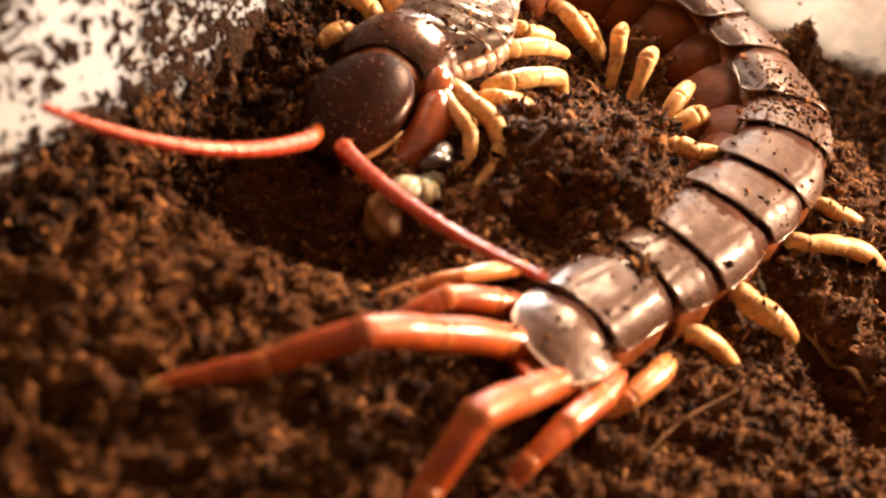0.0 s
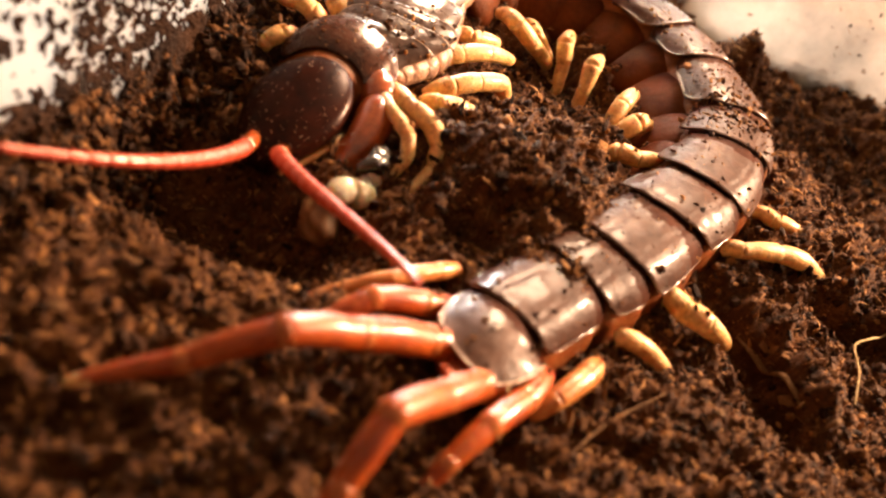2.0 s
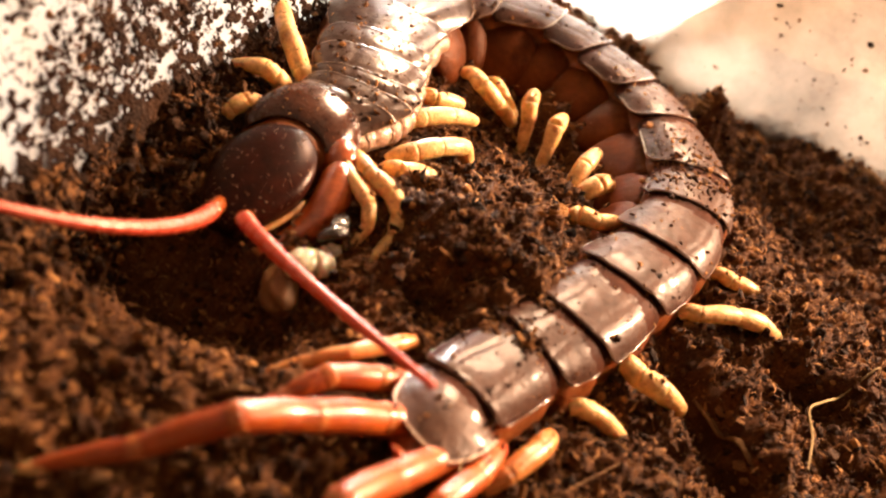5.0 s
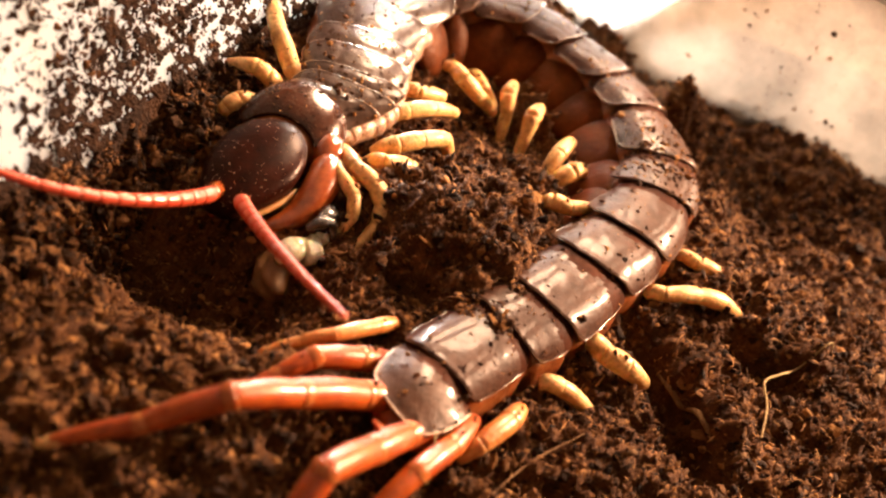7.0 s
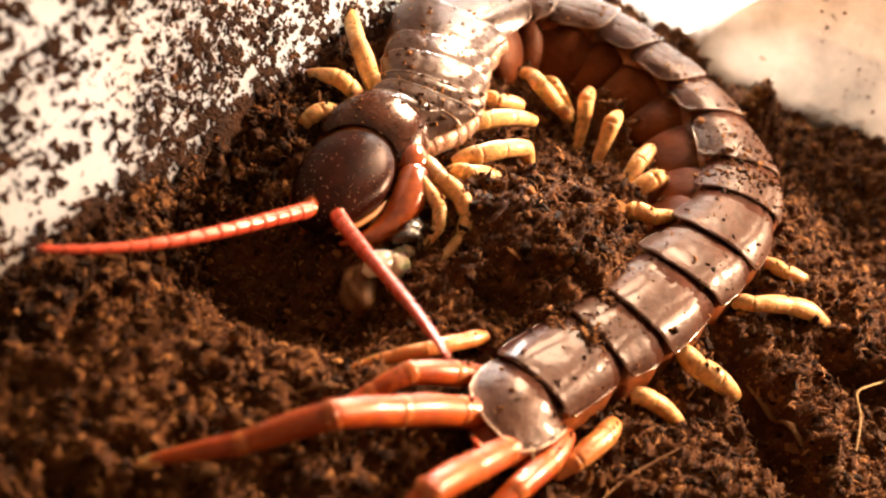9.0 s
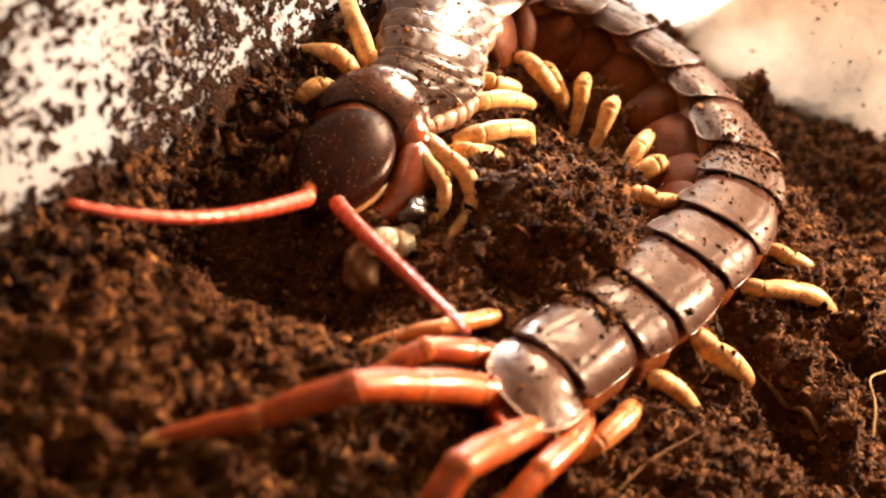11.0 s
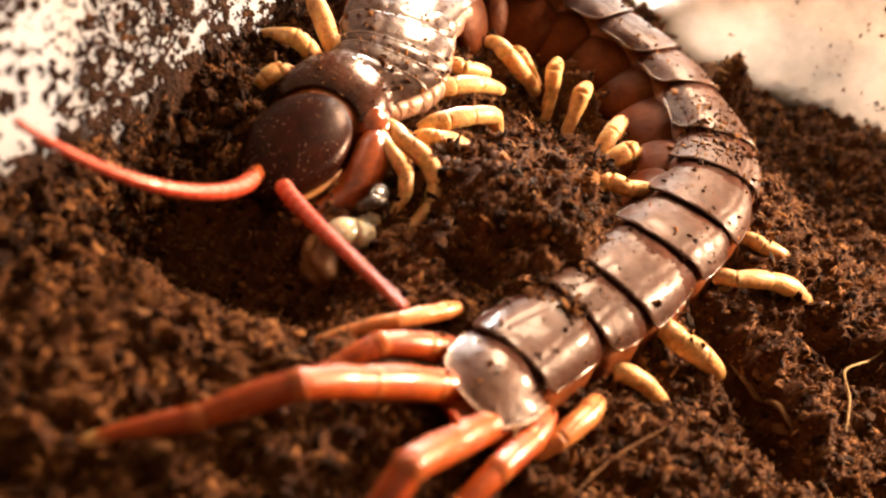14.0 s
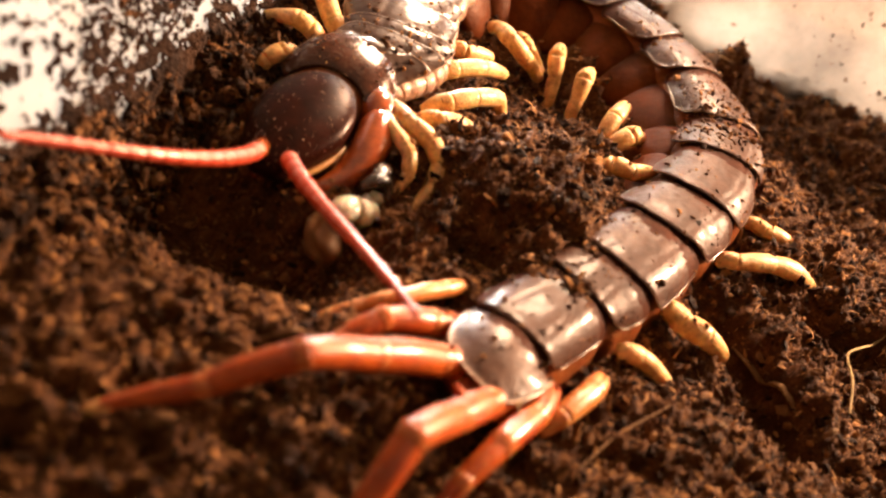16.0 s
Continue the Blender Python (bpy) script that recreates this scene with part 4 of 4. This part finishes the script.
bit("twig", [on_soil(31.4, 85.4, 0.5, 0.25), on_soil(34.2, 86.1, 0.9, 0.36), on_soil(36.8, 87.9, 0.5, 0.2)], STICK, "small pale splinter lying on the soil", "twig")
bit("twig", [on_soil(66.0, 80.0, 0.3, 0.08), on_soil(71.0, 86.0, 0.6, 0.14), on_soil(78.0, 92.0, 0.4, 0.08)], STICK, "thin brown twig lying on the soil", "twig")
bit("rootlet", [(57.2, 82.8, 8.5, 0.10), (57.3, 81.4, 8.4, 0.13), (57.6, 80.0, 7.0, 0.12), (57.7, 78.2, 5.2, 0.07)], ROOT, "thin pale thread hanging from the tail plate", "root")
bit("wood_chip", [on_soil(128.0, 117.6, 0.2, 0.5), on_soil(128.8, 119.0, 0.7, 0.9), on_soil(129.6, 120.4, 0.2, 0.4)], STICK, "small pale chip of wood on the soil", "wood chip")
for cx, cy, r in ((14.0, 77.5, 0.55), (23.5, 72.0, 0.6), (30.5, 75.5, 0.45), (19.0, 88.0, 0.4), (52.0, 64.0, 0.45), (84.5, 91.0, 0.45), (101.5, 96.5, 0.4)):
    bit("wood_chip", [on_soil(cx - 1.1, cy - 0.5, 0.3, r * 0.4), on_soil(cx, cy, 0.7, r), on_soil(cx + 1.0, cy + 0.8, 0.3, r * 0.3)], STICK, "tiny pale chip of wood on the soil", "wood chip", 6, 8)


# ---- crumbs and fibres of the soil ----
ICO_V = np.array([(-1, 1.618, 0), (1, 1.618, 0), (-1, -1.618, 0), (1, -1.618, 0), (0, -1, 1.618), (0, 1, 1.618), (0, -1, -1.618), (0, 1, -1.618),
                  (1.618, 0, -1), (1.618, 0, 1), (-1.618, 0, -1), (-1.618, 0, 1)]) / 1.902
ICO_F = np.array([0, 11, 5, 0, 5, 1, 0, 1, 7, 0, 7, 10, 0, 10, 11, 1, 5, 9, 5, 11, 4, 11, 10, 2, 10, 7, 6, 7, 1, 8,
                  3, 9, 4, 3, 4, 2, 3, 2, 6, 3, 6, 8, 3, 8, 9, 4, 9, 5, 2, 4, 11, 6, 2, 10, 8, 6, 7, 9, 8, 1]).reshape(-1, 3)


def crumbs_mesh(name, places, sizes, mat, seed):
    """Many small uneven lumps in one mesh, at places (mm) with radii (mm)."""
    rs = np.random.RandomState(seed)
    n = len(places)
    stretch = 0.35 + 1.5 * rs.rand(n, 1, 3) ** 1.6
    v = ICO_V[None] * (0.65 + 0.7 * rs.rand(n, 12, 1)) * stretch
    a, b = rs.rand(n) * 6.283, rs.rand(n) * 6.283
    ca, sa, cb, sb = np.cos(a), np.sin(a), np.cos(b), np.sin(b)
    x, y, z = v[..., 0], v[..., 1], v[..., 2]
    x, y = x * ca[:, None] - y * sa[:, None], x * sa[:, None] + y * ca[:, None]
    y, z = y * cb[:, None] - z * sb[:, None], y * sb[:, None] + z * cb[:, None]
    v = np.stack([x, y, z], -1) * np.asarray(sizes)[:, None, None] + np.asarray(places)[:, None, :]
    tris = (ICO_F[None] + 12 * np.arange(n)[:, None, None]).reshape(-1, 3)
    return big_mesh(name, v.reshape(-1, 3) * MM, tris, mat, False)


def fibres_mesh(name, places, longs, mat, seed, flat=0.5):
    """Many short bent threads, three-sided, in one mesh."""
    rs = np.random.RandomState(seed)
    n, rings = len(places), 5
    az, el, turn = rs.rand(n) * 6.283, (rs.rand(n) - 0.35) * 1.1, (rs.rand(n, rings) - 0.5) * 0.8
    p = np.array(places, float)
    v = np.zeros((n, rings, 3, 3))
    rad = 0.04 + 0.16 * rs.rand(n) ** 2.5
    for r in range(rings):
        az = az + turn[:, r]
        d = np.stack([np.cos(az) * np.cos(el), np.sin(az) * np.cos(el), np.sin(el)], -1)
        side = np.stack([-np.sin(az), np.cos(az), 0 * az], -1)
        up = np.cross(d, side)
        taper = rad * (1.0 - 0.75 * abs(r - 1.5) / 2.5)
        for k in range(3):
            w = 2.094 * k
            v[:, r, k] = p + (side * math.cos(w) + up * math.sin(w) * flat) * taper[:, None]
        p = p + d * (np.asarray(longs) / (rings - 1))[:, None]
        el = el - 0.25
    tris = []
    for r in range(rings - 1):
        for k in range(3):
            j = (k + 1) % 3
            tris += [(r * 3 + k, (r + 1) * 3 + k, (r + 1) * 3 + j), (r * 3 + k, (r + 1) * 3 + j, r * 3 + j)]
    tris = (np.array(tris)[None] + rings * 3 * np.arange(n)[:, None, None]).reshape(-1, 3)
    return big_mesh(name, v.reshape(-1, 3) * MM, tris, mat)


rs = np.random.RandomState(11)


def inside_tub(x, y, margin=1.0):
    ok = np.ones(x.shape, bool)
    for k in range(len(TUB)):
        a, b = np.array(TUB[k]), np.array(TUB[(k + 1) % len(TUB)])
        d = (b - a) / np.linalg.norm(b - a)
        ok &= (d[0] * (y - a[1]) - d[1] * (x - a[0])) > margin
    return ok


def off_body(x, y, reach):
    near = np.full(x.shape, 1e9)
    for s in SPINE_FINE[::6]:
        near = np.minimum(near, (x - s[0]) ** 2 + (y - s[1]) ** 2)
    return near > reach * reach


def scatter(n, seed, reach):
    q = np.random.RandomState(seed)
    x, y = NEAR_X[0] + (NEAR_X[1] - NEAR_X[0]) * q.rand(n), NEAR_Y[0] + (NEAR_Y[1] - NEAR_Y[0]) * q.rand(n)
    ok = inside_tub(x, y, -2.0) & off_body(x, y, reach)
    return x[ok], y[ok], q


x, y, q = scatter(66000, 21, 5.2)
size = 0.12 + 0.50 * q.rand(len(x)) ** 4
tagged(new("soil_crumbs", crumbs_mesh("soil_crumbs", np.c_[x, y, ground_height(x, y) + size * 0.25], size, CRUMB, 31)), "loose dark crumbs of soil", "soil", kind="stuff")
x, y, q = scatter(9000, 23, 5.8)
size = 0.30 + 0.45 * q.rand(len(x)) ** 2
tagged(new("soil_lumps", crumbs_mesh("soil_lumps", np.c_[x, y, ground_height(x, y) + size * 0.3], size, STUCK, 34)), "larger angular crumbs of dark soil", "soil", kind="stuff")
x, y, q = scatter(56000, 22, 5.2)
tagged(new("peat_fibres", fibres_mesh("peat_fibres", np.c_[x, y, ground_height(x, y) + 0.15], 0.5 + 1.9 * q.rand(len(x)) ** 2.2, FIBRE, 32)), "short brown peat fibres in the soil", "soil", kind="stuff")

# loose heaps that have slid on to the inner edge of the back
for n, (cx, cy, cz, reach) in enumerate(((62.6, 105.4, 7.6, 2.6), (66.4, 110.8, 7.4, 2.8), (64.4, 101.4, 9.6, 1.1), (71.6, 118.6, 6.6, 2.2), (67.8, 114.6, 6.2, 3.4), (60.6, 108.6, 6.0, 3.0), (61.0, 102.0, 8.2, 1.9), (67.4, 107.8, 9.0, 2.0), (64.6, 104.0, 8.6, 1.7), (70.8, 114.8, 8.4, 1.8))):
    q = np.random.RandomState(90 + n)
    d = q.randn(int(60 * reach * reach), 3) * (0.42 * reach, 0.42 * reach, 0.22 * reach)
    size = 0.16 + 0.40 * q.rand(len(d)) ** 3
    tagged(new("soil_heap", crumbs_mesh("soil_heap", d + (cx, cy, cz), size, CRUMB, 95 + n)), "small heap of dark soil fallen on the centipede's back", "soil", kind="stuff")

# specks on the animal's back, thickest where soil has fallen on it
pts = np.array(PLATE_POINTS)
pick = np.concatenate([rs.randint(0, len(pts), 5200), rs.choice(np.flatnonzero((pts[:, 0] - 91) ** 2 + (pts[:, 1] - 146) ** 2 < 90), 650), rs.choice(np.flatnonzero((pts[:, 0] - 64.6) ** 2 + (pts[:, 1] - 101.6) ** 2 < 6), 140)])
muddy = np.exp(-((pts[pick, 0] - 91) ** 2 + (pts[pick, 1] - 146) ** 2) / 45) + 1.4 * np.exp(-((pts[pick, 0] - 64.6) ** 2 + (pts[pick, 1] - 101.6) ** 2) / 4)
keep = rs.rand(len(pick)) < 0.27 + 0.8 * muddy
pick, muddy = pick[keep], muddy[keep]
place = pts[pick] + (rs.rand(len(pick), 3) - 0.5) * (0.9, 0.9, 0.1) + (0, 0, 0.02)
legs = np.array(LEG_POINTS)[rs.rand(len(LEG_POINTS)) < 0.32]
place = np.concatenate([place, legs + (rs.rand(len(legs), 3) - 0.5) * 0.35])
muddy, pick = np.concatenate([muddy, np.zeros(len(legs))]), np.concatenate([pick, np.zeros(len(legs), int)])
LEG_DIRT = np.where(np.arange(len(pick)) >= len(pick) - len(legs), 0.02, 0.0)
tagged(new("soil_specks", crumbs_mesh("soil_specks", place, 0.08 + 0.27 * rs.rand(len(pick)) ** 2.4 + 0.10 * muddy * rs.rand(len(pick)) ** 2 + LEG_DIRT, CRUMB, 33)), "specks of soil stuck to the centipede's back and legs", "soil", kind="stuff")

flecks = pts[rs.randint(0, len(pts), 420)]
tagged(new("soil_flecks", fibres_mesh("soil_flecks", flecks + (0, 0, 0.03), 0.35 + 0.8 * rs.rand(len(flecks)) ** 2, FIBRE, 38, 0.4)), "small brown flecks of peat on the centipede's back", "soil", kind="stuff")

# the bank of soil pushed up against the white walls
for n, (k, first, run) in enumerate(((1, 42.0, 45.0), (2, 0.0, 34.0))):
    q = np.random.RandomState(70 + n)
    a, b = np.array(TUB[k], float), np.array(TUB[k + 1], float)
    d = (b - a) / np.linalg.norm(b - a)
    count = int(run * 110)
    xy = a + d * (first + run * q.rand(count))[:, None] + np.array((-d[1], d[0])) * (8.0 * q.rand(count) ** 1.3 - 1.6)[:, None]
    size = 0.16 + 0.55 * q.rand(count) ** 3
    rise = ground_height(xy[:, 0], xy[:, 1]) + size * 0.4
    tagged(new("soil_bank", crumbs_mesh("soil_bank", np.c_[xy, rise], size, STUCK, 74 + n)), "bank of dark crumbly soil against the white wall", "soil", kind="stuff")


def wall_specks(name, k, n, lean, z_top, size, threshold, label, seed, cover=0.30):
    a, b = np.array(TUB[k]), np.array(TUB[(k + 1) % len(TUB)])
    d = (b - a) / np.linalg.norm(b - a)
    out = np.array((d[1], -d[0]))
    q = np.random.RandomState(seed)
    u, z = q.rand(n), 2.0 + (z_top - 2.0) * q.rand(n)
    clump = fbm(u * np.linalg.norm(b - a) / 7.0, z / 7.0, 6, 0.8) + threshold * (z / z_top)
    ok = clump < cover
    u, z = u[ok], z[ok]
    p = a[None] + (b - a)[None] * u[:, None] + out[None] * (lean * z / 10.0)[:, None]
    tagged(new(name, crumbs_mesh(name, np.c_[p, z], size[0] + size[1] * q.rand(len(u)) ** 3, STUCK, seed + 1)), label, "soil", kind="stuff")


def wall_mud(k, lean, z_top, shift, seed):
    """A lacy film of smeared soil on a wall: a thin uneven sheet with many holes."""
    a, b = np.array(TUB[k]), np.array(TUB[(k + 1) % len(TUB)])
    long = np.linalg.norm(b - a)
    d = (b - a) / long
    out = np.array((d[1], -d[0]))
    s, z = np.meshgrid(np.arange(0.3, min(long, 95.0), 0.21), np.arange(0.0, z_top, 0.21))
    q = np.random.RandomState(seed)
    s, z = s + 0.17 * (q.rand(*s.shape) - 0.5), z + 0.17 * (q.rand(*s.shape) - 0.5)
    patch = fbm(s / 9.0 + shift, z / 9.0, 2)
    lace = fbm(s / 1.25 + shift, z / 0.95, 4, 0.85)
    m = -0.09 + 0.85 * patch + 0.9 * lace - 0.03 - 0.005 * (z - 12.0) + 0.6 * np.clip((9.0 - z) / 6.5, 0, 1)
    thick = 0.08 + 0.9 * np.clip(m, 0, 0.5) + 0.25 * q.rand(*s.shape)
    p = a + d * s[..., None] + out * (lean * z / 10.0 - thick)[..., None]
    idx = np.arange(s.size).reshape(s.shape)
    keep = (m[:-1, :-1] + m[1:, :-1] + m[:-1, 1:] + m[1:, 1:]) > 0
    i0, i1, i2, i3 = idx[:-1, :-1][keep], idx[:-1, 1:][keep], idx[1:, 1:][keep], idx[1:, :-1][keep]
    tris = np.concatenate([np.c_[i0, i1, i2], np.c_[i0, i2, i3]])
    tagged(new("wall_mud", big_mesh("wall_mud", np.c_[p.reshape(-1, 2), z.ravel()] * MM, tris, SHADED_FILM, True)), "lacy film of soil smeared on the white wall, shade in its colour", "soil", kind="stuff")


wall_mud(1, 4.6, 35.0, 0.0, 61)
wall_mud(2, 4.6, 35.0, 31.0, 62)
wall_specks("wall_crumbs", 1, 22000, 4.6, 34.0, (0.07, 0.34), 0.15, "dark crumbs of soil stuck to the white wall", 51, 0.1)
wall_specks("wall_crumbs", 2, 9000, 4.6, 34.0, (0.07, 0.34), 0.15, "dark crumbs of soil stuck to the white wall", 53, 0.1)
wall_specks("wall_crumbs", 6, 420, 0.6, 30.0, (0.08, 0.5), 0.2, "a few specks of soil on the beige wall", 55, 0.0)


# ---- what moves ----
def head_turn(nod, turn):
    axis = Vector(H_FWD).cross(Vector((0, 0, 1)))
    return Matrix.Rotation(radians(turn), 4, "Z") @ Matrix.Rotation(radians(nod), 4, axis)


def antenna_poses(base, heading, bend, bend_2, rise, rise_change):
    """The place and direction of every article, in the animal's space, metres."""
    out, p = [], Vector(base)
    for n in range(ARTICLES):
        s = (n + 0.5) / ARTICLES
        az, el = radians(heading + bend * s + bend_2 * s * s), radians(rise + rise_change * s)
        d = Vector((math.cos(el) * math.cos(az), math.cos(el) * math.sin(az), math.sin(el)))
        out.append(Matrix.Translation(p * MM) @ d.to_track_quat("X", "Z").to_matrix().to_4x4())
        p = p + d * (ANTENNA_LONG / ARTICLES)
    return out


def motions():
    neck = Matrix.Translation(Vector((PIVOT - ROOT_MM) * MM))
    walk(head, [(t, neck @ head_turn(nod, turn)) for t, nod, turn in HEAD_NOD])
    for side, sweep in (("left", LEFT_SWEEP), ("right", RIGHT_SWEEP)):
        rows = [[] for _ in range(ARTICLES)]
        for (t, *bends), (_, nod, turn) in zip(sweep, HEAD_NOD):
            base = Vector(PIVOT - ROOT_MM) + head_turn(nod, turn).to_3x3() @ Vector(BASE_REST[side] - PIVOT)
            poses = antenna_poses(base, *bends)
            back = poses[0].inverted()
            rows[0].append((t, poses[0]))
            for n in range(1, ARTICLES):
                rows[n].append((t, back @ poses[n]))
        for ob, r in zip(ANTENNAE[side], rows):
            walk(ob, r)


motions()
